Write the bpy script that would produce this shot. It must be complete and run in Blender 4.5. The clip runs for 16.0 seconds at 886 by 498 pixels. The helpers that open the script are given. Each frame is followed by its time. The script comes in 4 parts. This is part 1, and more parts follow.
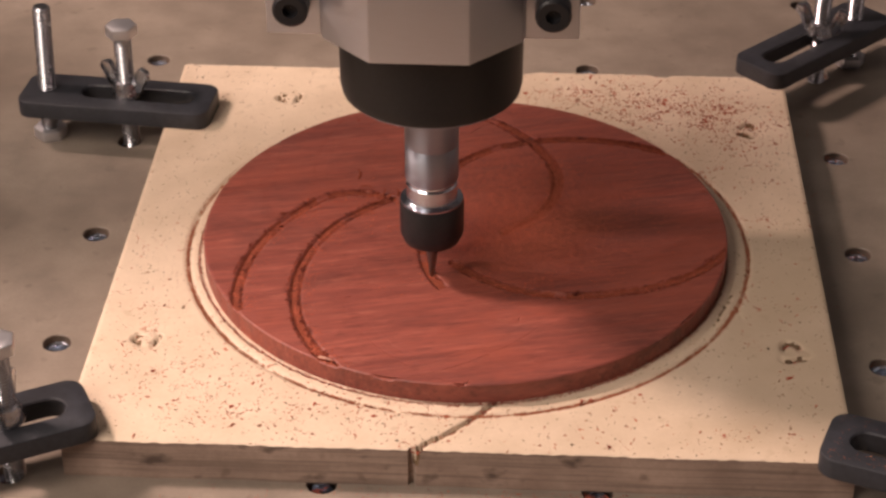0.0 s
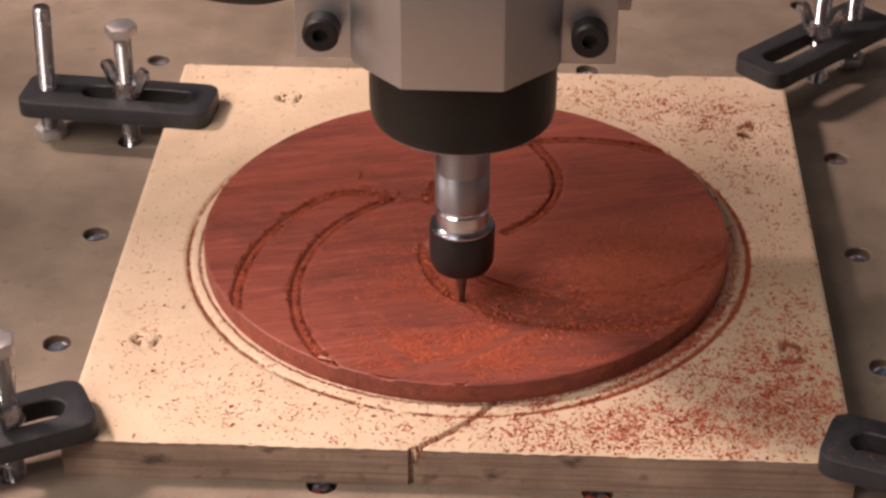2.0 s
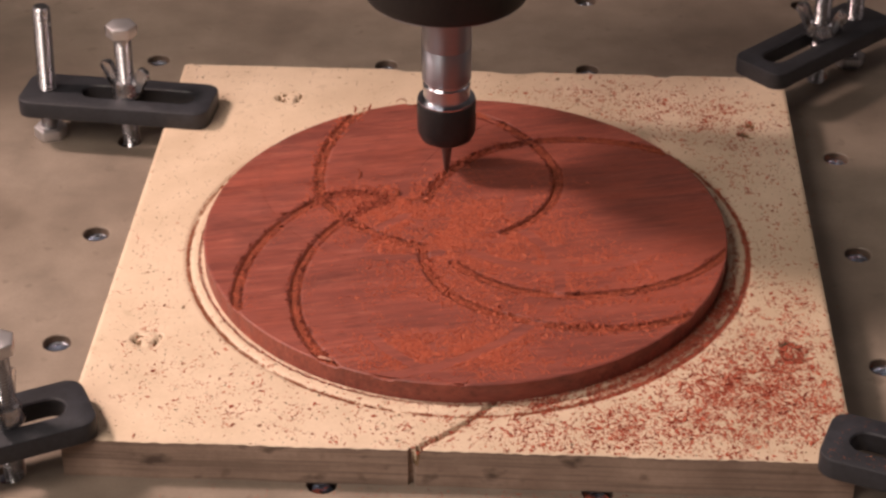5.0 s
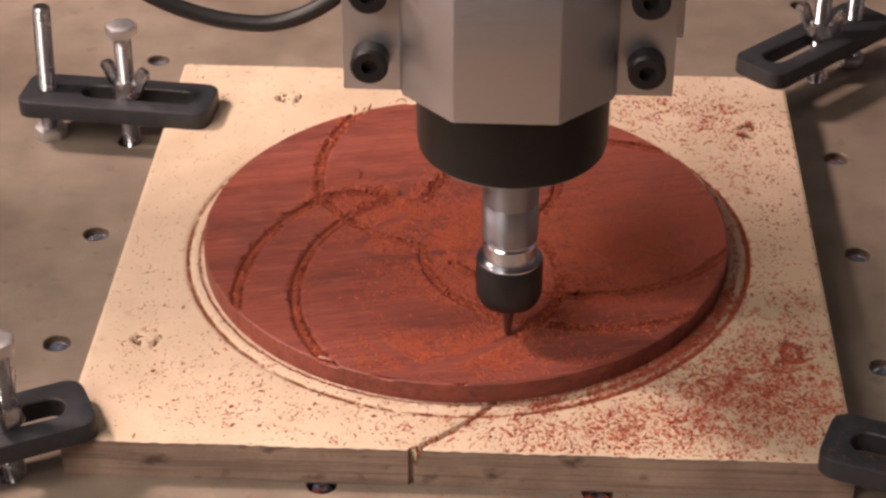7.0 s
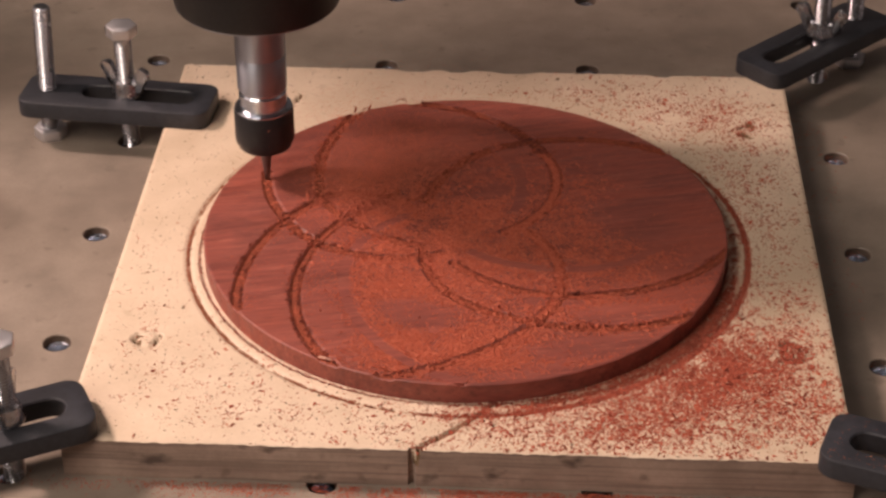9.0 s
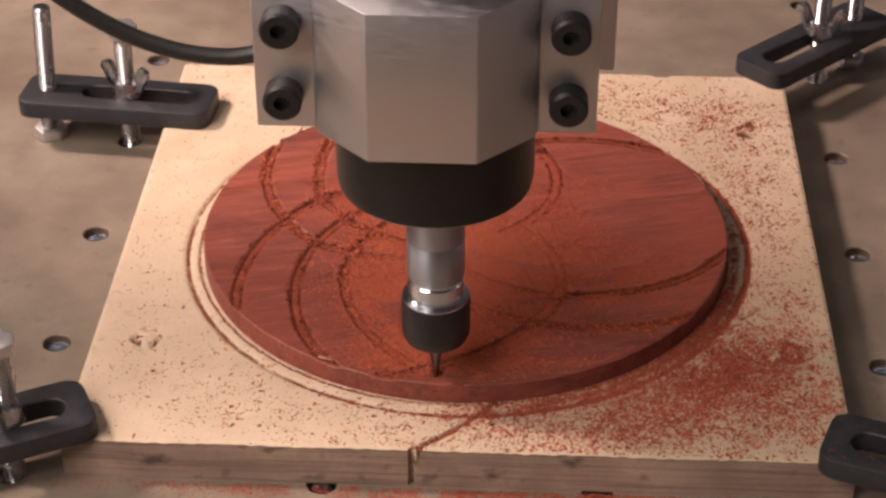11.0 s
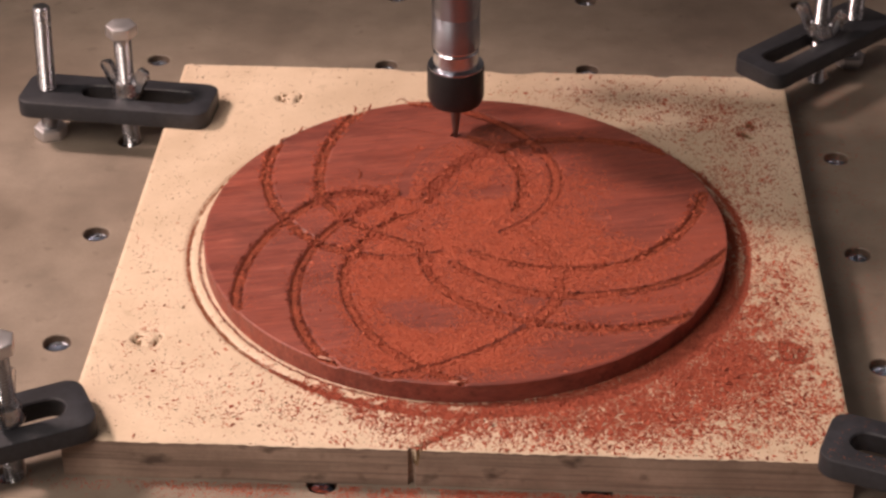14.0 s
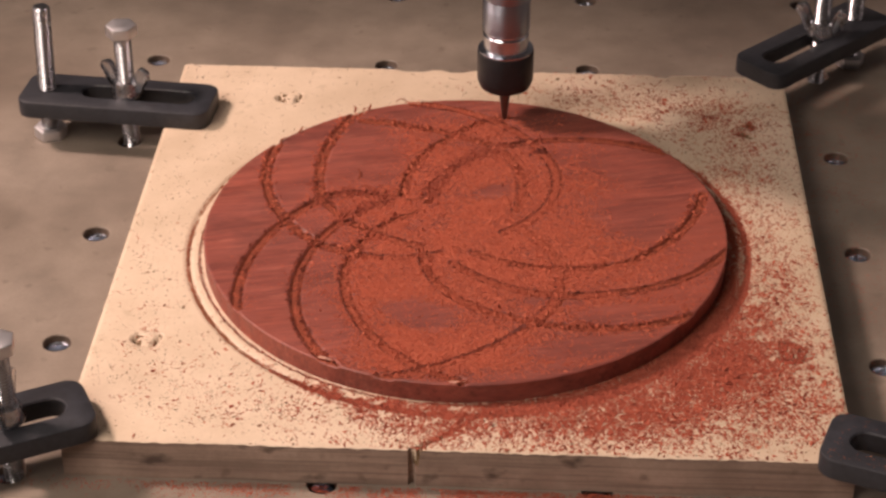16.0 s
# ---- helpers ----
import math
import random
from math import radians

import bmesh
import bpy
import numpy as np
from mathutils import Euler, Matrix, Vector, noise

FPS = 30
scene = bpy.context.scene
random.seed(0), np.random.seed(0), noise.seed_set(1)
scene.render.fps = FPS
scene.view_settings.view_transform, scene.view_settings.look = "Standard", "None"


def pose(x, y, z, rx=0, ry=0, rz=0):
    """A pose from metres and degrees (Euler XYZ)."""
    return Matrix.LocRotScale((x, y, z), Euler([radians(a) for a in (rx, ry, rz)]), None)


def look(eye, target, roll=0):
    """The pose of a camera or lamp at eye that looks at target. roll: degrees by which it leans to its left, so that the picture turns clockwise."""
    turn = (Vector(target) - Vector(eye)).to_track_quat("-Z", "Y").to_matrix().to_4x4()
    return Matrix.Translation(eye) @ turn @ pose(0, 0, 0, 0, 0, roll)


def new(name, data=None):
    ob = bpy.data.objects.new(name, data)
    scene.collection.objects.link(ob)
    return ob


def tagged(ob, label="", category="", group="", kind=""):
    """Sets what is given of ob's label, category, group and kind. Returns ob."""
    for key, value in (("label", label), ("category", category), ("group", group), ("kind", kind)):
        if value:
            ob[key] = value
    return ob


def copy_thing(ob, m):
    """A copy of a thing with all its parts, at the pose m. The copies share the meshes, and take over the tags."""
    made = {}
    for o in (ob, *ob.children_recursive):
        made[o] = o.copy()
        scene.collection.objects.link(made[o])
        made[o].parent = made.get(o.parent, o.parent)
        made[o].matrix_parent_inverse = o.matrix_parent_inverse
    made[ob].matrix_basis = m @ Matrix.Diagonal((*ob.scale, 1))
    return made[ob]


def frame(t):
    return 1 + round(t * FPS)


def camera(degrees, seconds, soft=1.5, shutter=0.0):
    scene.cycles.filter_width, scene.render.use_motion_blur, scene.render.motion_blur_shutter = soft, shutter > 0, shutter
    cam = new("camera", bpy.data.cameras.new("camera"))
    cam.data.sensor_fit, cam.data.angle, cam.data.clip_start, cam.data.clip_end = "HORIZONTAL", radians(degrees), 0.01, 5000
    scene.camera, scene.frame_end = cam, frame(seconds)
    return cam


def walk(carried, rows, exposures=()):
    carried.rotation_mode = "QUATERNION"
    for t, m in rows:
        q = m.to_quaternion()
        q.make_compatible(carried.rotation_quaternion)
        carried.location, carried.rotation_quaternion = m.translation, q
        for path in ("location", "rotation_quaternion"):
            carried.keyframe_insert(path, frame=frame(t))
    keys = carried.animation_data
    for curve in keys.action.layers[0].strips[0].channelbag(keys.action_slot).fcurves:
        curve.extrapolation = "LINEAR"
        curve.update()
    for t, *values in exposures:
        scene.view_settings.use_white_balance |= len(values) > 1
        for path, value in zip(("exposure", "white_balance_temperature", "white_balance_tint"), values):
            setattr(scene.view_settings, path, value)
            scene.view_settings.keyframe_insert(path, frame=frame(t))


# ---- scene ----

MM = 0.001
# ---- camera ----
cam = camera(25.274, 16.0, soft=2.7)
EYE, AIM = (0.01907, -0.51022, 0.34726), (-0.00568, -0.00986, 0.01706)
# the camera's own gain: it opens up while the dark spindle fills the picture
GAIN = [(0.0, 0.01), (1.0, 0.06), (2.0, 0.05), (2.5, -0.05), (3.0, -0.12), (3.5, -0.24), (4.0, -0.32), (5.0, -0.2), (6.5, -0.02), (7.0, 0.13), (7.5, 0.22), (8.0, -0.04),
        (9.0, -0.17), (10.4, 0.05), (11.1, 0.15), (11.5, -0.04), (12.0, -0.01), (12.5, -0.1), (13.0, -0.17), (14.0, -0.2), (14.5, -0.22), (15.0, -0.06), (16.0, -0.21)]
walk(cam, [(0.0, look(EYE, AIM)), (16.0, look(EYE, AIM))], GAIN)

# ---- light ----
world = bpy.data.worlds.new("workshop_air")
world.use_nodes = True
world.node_tree.nodes["Background"].inputs[0].default_value = (0.8, 0.8, 0.84, 1)
world.node_tree.nodes["Background"].inputs[1].default_value = 0.014
scene.world = world


def lamp(name, eye, target, power, size, colour, size_y=None):
    d = bpy.data.lights.new(name, "AREA")
    d.energy, d.size, d.color = power, size, colour
    d.shape = "RECTANGLE" if size_y else "DISK"
    if size_y:
        d.size_y = size_y
    ob = new(name, d)
    ob.matrix_world = look(eye, target)
    return ob


# one work lamp at the left; two unseen fill lamps added, front-left and overhead
lamp("work_lamp", (-0.64, 0.09, 0.67), (-0.02, -0.05, 0.02), 11.4, 0.13, (1.0, 0.725, 0.635))
lamp("front_left_fill", (-0.55, -0.58, 0.72), (-0.05, -0.08, 0.02), 8.2, 0.6, (1.0, 0.82, 0.715))
lamp("overhead_fill", (-0.1, 0.0, 1.50), (0, 0, 0), 1.9, 0.9, (1.0, 0.83, 0.74), 0.3)


# ---- materials ----
def shader(name, rough=0.6, metal=0.0):
    m = bpy.data.materials.new(name)
    m.use_nodes = True
    nt = m.node_tree
    b = nt.nodes["Principled BSDF"]
    b.inputs["Roughness"].default_value, b.inputs["Metallic"].default_value = rough, metal
    return m, nt, b


def coords(nt, scale, turn=0.0):
    tc, mp = nt.nodes.new("ShaderNodeTexCoord"), nt.nodes.new("ShaderNodeMapping")
    nt.links.new(tc.outputs["Object"], mp.inputs[0])
    mp.inputs["Rotation"].default_value = (0, 0, radians(turn))
    if scale == (1, 1, 1):
        return mp.outputs[0]
    sc = nt.nodes.new("ShaderNodeMapping")
    sc.inputs["Scale"].default_value = scale
    nt.links.new(mp.outputs[0], sc.inputs[0])
    return sc.outputs[0]


def noise_node(nt, vec, scale, detail=4.0, rough=0.55, warp=0.0):
    n = nt.nodes.new("ShaderNodeTexNoise")
    n.inputs["Scale"].default_value, n.inputs["Detail"].default_value = scale, detail
    n.inputs["Roughness"].default_value, n.inputs["Distortion"].default_value = rough, warp
    nt.links.new(vec, n.inputs["Vector"])
    return n.outputs["Fac"]


def ramp(nt, fac, stops):
    r = nt.nodes.new("ShaderNodeValToRGB")
    while len(r.color_ramp.elements) < len(stops):
        r.color_ramp.elements.new(0.5)
    for e, (at, col) in zip(r.color_ramp.elements, stops):
        e.position, e.color = at, (*col, 1)
    nt.links.new(fac, r.inputs[0])
    return r.outputs[0]


def blend(nt, fac, a, b, mode="MIX"):
    x = nt.nodes.new("ShaderNodeMix")
    x.data_type, x.blend_type = "RGBA", mode
    for sock, v in ((x.inputs[0], fac), (x.inputs[6], a), (x.inputs[7], b)):
        if isinstance(v, (int, float)):
            sock.default_value = v
        elif isinstance(v, tuple):
            sock.default_value = (*v, 1)
        else:
            nt.links.new(v, sock)
    return x.outputs[2]


def bump(nt, b, height, strength, dist):
    n = nt.nodes.new("ShaderNodeBump")
    n.inputs["Strength"].default_value, n.inputs["Distance"].default_value = strength, dist
    nt.links.new(height, n.inputs["Height"])
    nt.links.new(n.outputs[0], b.inputs["Normal"])


def fibreboard(name, dark, light, stain, rough=0.75):
    m, nt, b = shader(name, rough)
    v = coords(nt, (1, 1, 1))
    fine = noise_node(nt, v, 900, 3, 0.7)
    mid = noise_node(nt, v, 60, 5)
    big = noise_node(nt, v, 14, 4)
    col = ramp(nt, mid, [(0.3, dark), (0.7, light)])
    col = blend(nt, ramp(nt, big, [(0.46, (0, 0, 0)), (0.70, (0.65, 0.65, 0.65))]), col, stain)
    spots = noise_node(nt, v, 160, 2, 0.4)
    col = blend(nt, ramp(nt, spots, [(0.66, (0, 0, 0)), (0.74, (0.45, 0.45, 0.45))]), col, stain)
    col = blend(nt, ramp(nt, fine, [(0.3, (0.35, 0.35, 0.35)), (0.6, (0, 0, 0))]), col, blend(nt, 0.5, col, stain))
    nt.links.new(col, b.inputs["Base Color"])
    bump(nt, b, fine, 0.25, 0.0002)
    return m


M_SPOIL = fibreboard("worn_fibreboard", (0.20, 0.165, 0.132), (0.285, 0.236, 0.19), (0.125, 0.098, 0.076), 0.5)
M_BOARD = fibreboard("pale_fibreboard", (0.60, 0.475, 0.345), (0.71, 0.575, 0.435), (0.45, 0.345, 0.235), 0.55)
# all four edges of the blank take darker tones than its top
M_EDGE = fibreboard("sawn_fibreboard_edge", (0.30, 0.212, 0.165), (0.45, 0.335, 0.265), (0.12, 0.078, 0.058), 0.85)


def laminated(m):
    """Thin darker layers that run along a sawn edge."""
    nt = m.node_tree
    b = nt.nodes["Principled BSDF"]
    was = b.inputs["Base Color"].links[0].from_socket
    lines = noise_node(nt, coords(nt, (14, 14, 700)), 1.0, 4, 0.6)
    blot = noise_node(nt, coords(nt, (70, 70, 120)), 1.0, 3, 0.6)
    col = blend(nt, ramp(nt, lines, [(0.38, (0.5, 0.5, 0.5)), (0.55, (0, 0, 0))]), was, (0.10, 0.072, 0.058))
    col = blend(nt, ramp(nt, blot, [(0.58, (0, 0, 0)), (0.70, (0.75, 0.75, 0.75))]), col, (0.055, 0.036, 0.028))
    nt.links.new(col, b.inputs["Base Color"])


laminated(M_EDGE)


def polished_patches(m):
    """Wear: some patches of the bed are rubbed smoother than others."""
    nt = m.node_tree
    b = nt.nodes["Principled BSDF"]
    n = noise_node(nt, coords(nt, (5, 16, 5), 12), 1.0, 5, 0.6)
    nt.links.new(ramp(nt, n, [(0.35, (0.36, 0.36, 0.36)), (0.65, (0.62, 0.62, 0.62))]), b.inputs["Roughness"])


polished_patches(M_SPOIL)
M_SCORE = fibreboard("torn_fibreboard", (0.10, 0.06, 0.03), (0.24, 0.15, 0.08), (0.05, 0.03, 0.015), 0.9)
# hole walls and floors coloured dark, standing in for the shade down inside
M_HOLE = fibreboard("shade_dark_hole_wall", (0.09, 0.064, 0.048), (0.16, 0.11, 0.08), (0.06, 0.04, 0.03), 0.8)


def redwood(name, cut=False):
    m, nt, b = shader(name, 0.6 if not cut else 0.85)
    b.inputs["Specular IOR Level"].default_value = 0.35
    grain = noise_node(nt, coords(nt, (15, 400, 150), -14), 1.0, 6, 0.66, 0.7)
    streak = noise_node(nt, coords(nt, (12, 120, 50), -15), 1.0, 4, 0.6, 0.9)
    fibre = noise_node(nt, coords(nt, (85, 800, 400), -14), 1.0, 3, 0.65)
    pore = noise_node(nt, coords(nt, (160, 2200, 900), -14), 1.0, 2, 0.6)
    film = noise_node(nt, coords(nt, (22, 30, 22)), 1.0, 5, 0.7)
    if cut:
        col = ramp(nt, grain, [(0.3, (0.17, 0.036, 0.017)), (0.7, (0.29, 0.066, 0.03))])
        col = blend(nt, ramp(nt, fibre, [(0.34, (0.6, 0.6, 0.6)), (0.52, (0, 0, 0))]), col, (0.10, 0.022, 0.012))
    else:
        col = ramp(nt, grain, [(0.28, (0.18, 0.045, 0.034)), (0.48, (0.255, 0.065, 0.045)), (0.75, (0.335, 0.091, 0.063))])
        col = blend(nt, ramp(nt, streak, [(0.34, (0.45, 0.45, 0.45)), (0.54, (0, 0, 0))]), col, (0.12, 0.040, 0.035))
        # broad darker heartwood bands, broken up along the grain
        band = noise_node(nt, coords(nt, (14, 45, 30), -14), 1.0, 5, 0.7, 0.5)
        col = blend(nt, ramp(nt, band, [(0.50, (0, 0, 0)), (0.64, (0.55, 0.55, 0.55))]), col, (0.15, 0.047, 0.037))
        col = blend(nt, ramp(nt, fibre, [(0.30, (0.5, 0.5, 0.5)), (0.47, (0, 0, 0))]), col, (0.12, 0.032, 0.026))
        col = blend(nt, ramp(nt, fibre, [(0.56, (0, 0, 0)), (0.72, (0.5, 0.5, 0.5))]), col, (0.40, 0.135, 0.095))
        col = blend(nt, ramp(nt, pore, [(0.3, (0.6, 0.6, 0.6)), (0.45, (0, 0, 0))]), col, (0.08, 0.02, 0.015))
        # a film of fine dust rubbed into the surface in patches
        col = blend(nt, ramp(nt, film, [(0.48, (0, 0, 0)), (0.72, (0.45, 0.45, 0.45))]), col, (0.36, 0.082, 0.046))
        nt.links.new(ramp(nt, streak, [(0.35, (0.44, 0.44, 0.44)), (0.65, (0.62, 0.62, 0.62))]), b.inputs["Roughness"])
        b.inputs["Specular IOR Level"].default_value = 0.5
    nt.links.new(col, b.inputs["Base Color"])
    bump(nt, b, blend(nt, 0.5, pore, fibre), 0.4, 0.00025)
    return m


M_WOOD = redwood("red_hardwood")
M_CUT = redwood("freshly_cut_red_hardwood", True)


def chip_material(name, a, c, d):
    m, nt, b = shader(name, 0.9)
    g = nt.nodes.new("ShaderNodeNewGeometry")
    nt.links.new(ramp(nt, g.outputs["Random Per Island"], [(0.0, a), (0.5, c), (1.0, d)]), b.inputs["Base Color"])
    return m


M_DUST = chip_material("red_sawdust", (0.35, 0.074, 0.038), (0.45, 0.106, 0.055), (0.54, 0.145, 0.077))
M_CHIP = chip_material("red_wood_chips", (0.20, 0.044, 0.026), (0.355, 0.078, 0.043), (0.48, 0.122, 0.066))
# haze colour raised above M_DUST to paint in light scattered by the dust
M_HAZE = chip_material("lit_airborne_dust", (0.46, 0.115, 0.06), (0.56, 0.15, 0.08), (0.64, 0.19, 0.105))
M_RINGDUST = chip_material("brown_red_dust", (0.20, 0.07, 0.035), (0.33, 0.11, 0.055), (0.42, 0.17, 0.09))
M_FLAKE = chip_material("pale_torn_wood", (0.40, 0.19, 0.13), (0.46, 0.23, 0.165), (0.5, 0.26, 0.19))
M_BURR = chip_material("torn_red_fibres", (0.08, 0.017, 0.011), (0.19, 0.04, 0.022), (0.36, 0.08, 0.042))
M_SPECK = chip_material("brown_specks", (0.06, 0.04, 0.025), (0.14, 0.08, 0.046), (0.27, 0.115, 0.062))


def metal(name, col, rough, grain=400, stretch=(1, 1, 1)):
    m, nt, b = shader(name, rough, 1.0)
    n = noise_node(nt, coords(nt, stretch), grain, 3)
    nt.links.new(ramp(nt, n, [(0.3, tuple(c * 0.92 for c in col)), (0.7, col)]), b.inputs["Base Color"])
    nt.links.new(ramp(nt, n, [(0.3, (rough * 0.85,) * 3), (0.75, (min(1, rough * 1.15),) * 3)]), b.inputs["Roughness"])
    return m


def turned(m, amount=0.85):
    """Fine turning marks round a shaft, which draw its highlights out along it."""
    nt = m.node_tree
    b = nt.nodes["Principled BSDF"]
    t = nt.nodes.new("ShaderNodeTangent")
    t.direction_type, t.axis = "RADIAL", "Z"
    nt.links.new(t.outputs[0], b.inputs["Tangent"])
    b.inputs["Anisotropic"].default_value, b.inputs["Anisotropic Rotation"].default_value = amount, 0.25
    return m


M_ZINC = metal("zinc_plated_steel", (0.52, 0.53, 0.56), 0.26)
M_STEEL = turned(metal("ground_steel", (0.36, 0.395, 0.46), 0.42, 60, (1, 1, 6)))
M_CHROME = turned(metal("polished_steel", (0.54, 0.585, 0.66), 0.24), 0.7)
M_ALU = metal("machined_aluminium", (0.57, 0.575, 0.61), 0.48, 260, (1, 1, 12))
# bolt-head zinc: rougher, and lightened in place of the brightness their tops reflect
M_HEAD = metal("lightened_dull_zinc", (0.66, 0.66, 0.68), 0.5)
M_BIT = metal("carbide", (0.20, 0.19, 0.19), 0.35)


def dark_plastic(name, col, rough, gloss=0.5):
    m, nt, b = shader(name, rough)
    b.inputs["Specular IOR Level"].default_value = gloss
    v = coords(nt, (1, 1, 1))
    n, big = noise_node(nt, v, 700, 4), noise_node(nt, v, 55, 5, 0.7)
    c = ramp(nt, n, [(0.3, tuple(x * 0.8 for x in col)), (0.75, tuple(x * 1.25 for x in col))])
    c = blend(nt, ramp(nt, big, [(0.55, (0, 0, 0)), (0.8, (0.35, 0.35, 0.35))]), c, tuple(3.5 * x for x in col))
    nt.links.new(c, b.inputs["Base Color"])
    bump(nt, b, n, 0.15, 0.0002)
    return m


M_BLACK = dark_plastic("black_oxide_plate", (0.021, 0.0225, 0.028), 0.48, 0.55)
M_ANOD = dark_plastic("black_anodised_housing", (0.008, 0.008, 0.009), 0.45, 0.35)
M_NUT = dark_plastic("black_oxide_nut", (0.013, 0.013, 0.015), 0.42, 0.4)
M_RUBBER = dark_plastic("black_cable_sheath", (0.016, 0.016, 0.017), 0.45)


def painted(name, a, c):
    m, nt, b = shader(name, 0.8)
    nt.links.new(ramp(nt, noise_node(nt, coords(nt, (1, 1, 1)), 5, 5), [(0.3, a), (0.7, c)]), b.inputs["Base Color"])
    return m


M_WALL = painted("plaster_paint", (0.38, 0.38, 0.40), (0.46, 0.46, 0.48))
M_FLOOR = painted("concrete", (0.20, 0.18, 0.16), (0.28, 0.25, 0.22))
M_BENCH = painted("bench_timber", (0.25, 0.16, 0.09), (0.33, 0.22, 0.13))


# ---- mesh helpers ----
def mesh_of(name, bm, mat, smooth=True, angle=35):
    me = bpy.data.meshes.new(name)
    if smooth:
        for f in bm.faces:
            f.smooth = True
        for e in bm.edges:
            if len(e.link_faces) == 2 and e.calc_face_angle(0) > radians(angle):
                e.smooth = False
    bm.to_mesh(me)
    bm.free()
    me.materials.append(mat)
    return me


def part(name, bm, mat, parent=None, label="", at=None, smooth=True):
    ob = new(name, mesh_of(name, bm, mat, smooth))
    ob.parent = parent
    if at is not None:
        ob.matrix_basis = at
    return tagged(ob, label)


def empty(name, m, label, category, group=""):
    ob = new(name)
    ob.empty_display_size = 0.01
    ob.matrix_basis = m
    return tagged(ob, label, category, group)


def lathe(profile, n=48, cap=True):
    """A turned solid from (radius, height) pairs in millimetres."""
    bm = bmesh.new()
    rings = []
    for r, z in profile:
        rings.append([bm.verts.new((r * MM * math.cos(2 * math.pi * k / n), r * MM * math.sin(2 * math.pi * k / n), z * MM)) for k in range(n)])
    for a, b in zip(rings, rings[1:]):
        for k in range(n):
            bm.faces.new((a[k], a[(k + 1) % n], b[(k + 1) % n], b[k]))
    if cap:
        bm.faces.new(rings[0][::-1])
        bm.faces.new(rings[-1])
    bmesh.ops.recalc_face_normals(bm, faces=bm.faces)
    return bm


def prism(outline, z0, z1, bevel=0.0):
    """An upright solid over an outline in millimetres, its edges rounded by bevel."""
    bm = bmesh.new()
    lo = [bm.verts.new((x * MM, y * MM, z0 * MM)) for x, y in outline]
    hi = [bm.verts.new((x * MM, y * MM, z1 * MM)) for x, y in outline]
    n = len(lo)
    for k in range(n):
        bm.faces.new((lo[k], lo[(k + 1) % n], hi[(k + 1) % n], hi[k]))
    bm.faces.new(lo[::-1])
    bm.faces.new(hi)
    bmesh.ops.recalc_face_normals(bm, faces=bm.faces)
    if bevel:
        es = [e for e in bm.edges if e.calc_face_angle(0) > 0.3]
        bmesh.ops.bevel(bm, geom=es, offset=bevel * MM, segments=2, affect="EDGES", profile=0.5)
    return bm


def box(x0, x1, y0, y1, z0, z1, bevel=0.0):
    return prism([(x0, y0), (x1, y0), (x1, y1), (x0, y1)], z0, z1, bevel)


def rounded(w, h, r, n=8):
    pts = []
    for cx, cy, a0 in ((w - r, h - r, 0), (r - w, h - r, 90), (r - w, r - h, 180), (w - r, r - h, 270)):
        for k in range(n + 1):
            a = radians(a0 + 90 * k / n)
            pts.append((cx + r * math.cos(a), cy + r * math.sin(a)))
    return pts


def grid_mesh(name, X, Y, Z, mats, skirt_to, closed=False):
    """A height field X, Y, Z (rows x columns, mm) with a skirt down to skirt_to and a flat underside."""
    nr, nc = X.shape
    top = np.stack([X, Y, Z], -1).reshape(-1, 3)
    idx = np.arange(nr * nc).reshape(nr, nc)
    if closed:
        nxt = np.roll(idx, -1, 1)
        q = np.stack([idx[:-1], idx[1:], nxt[1:], nxt[:-1]], -1).reshape(-1, 4)
        loop = idx[-1]
    else:
        q = np.stack([idx[:-1, :-1], idx[:-1, 1:], idx[1:, 1:], idx[1:, :-1]], -1).reshape(-1, 4)
        loop = np.concatenate([idx[0, :-1], idx[:-1, -1], idx[-1, :0:-1], idx[:0:-1, 0]])
    brink, low = top[loop].copy(), top[loop].copy()
    low[:, 2] = skirt_to
    n = len(loop)
    up, base, j = len(top), len(top) + n, np.arange(n)
    sk = np.stack([up + j, base + j, base + (j + 1) % n, up + (j + 1) % n], -1)
    faces = q.tolist() + sk.tolist() + [list(range(base, base + n))[::-1]]
    me = bpy.data.meshes.new(name)
    me.from_pydata((np.concatenate([top, brink, low]) * MM).tolist(), [], faces)
    for m in mats:
        me.materials.append(m)
    me.polygons.foreach_set("use_smooth", [True] * len(q) + [False] * (len(sk) + 1))
    return me, len(q), len(sk)


def arc_points(a, step=1.0):
    """Points along a circular arc given by its ends and its rise."""
    x0, y0, x1, y1, s = a
    L = math.hypot(x1 - x0, y1 - y0)
    nx, ny = -(y1 - y0) / L, (x1 - x0) / L
    R = (L * L / 4 + s * s) / (2 * s)
    cx, cy = (x0 + x1) / 2 + nx * (s - R), (y0 + y1) / 2 + ny * (s - R)
    a0, a1 = math.atan2(y0 - cy, x0 - cx), math.atan2(y1 - cy, x1 - cx)
    d = (a1 - a0 + math.pi) % (2 * math.pi) - math.pi
    n = max(2, int(abs(d * R) / step))
    return [(cx + abs(R) * math.cos(a0 + d * k / n), cy + abs(R) * math.sin(a0 + d * k / n)) for k in range(n + 1)], (cx, cy, abs(R), a0, d)


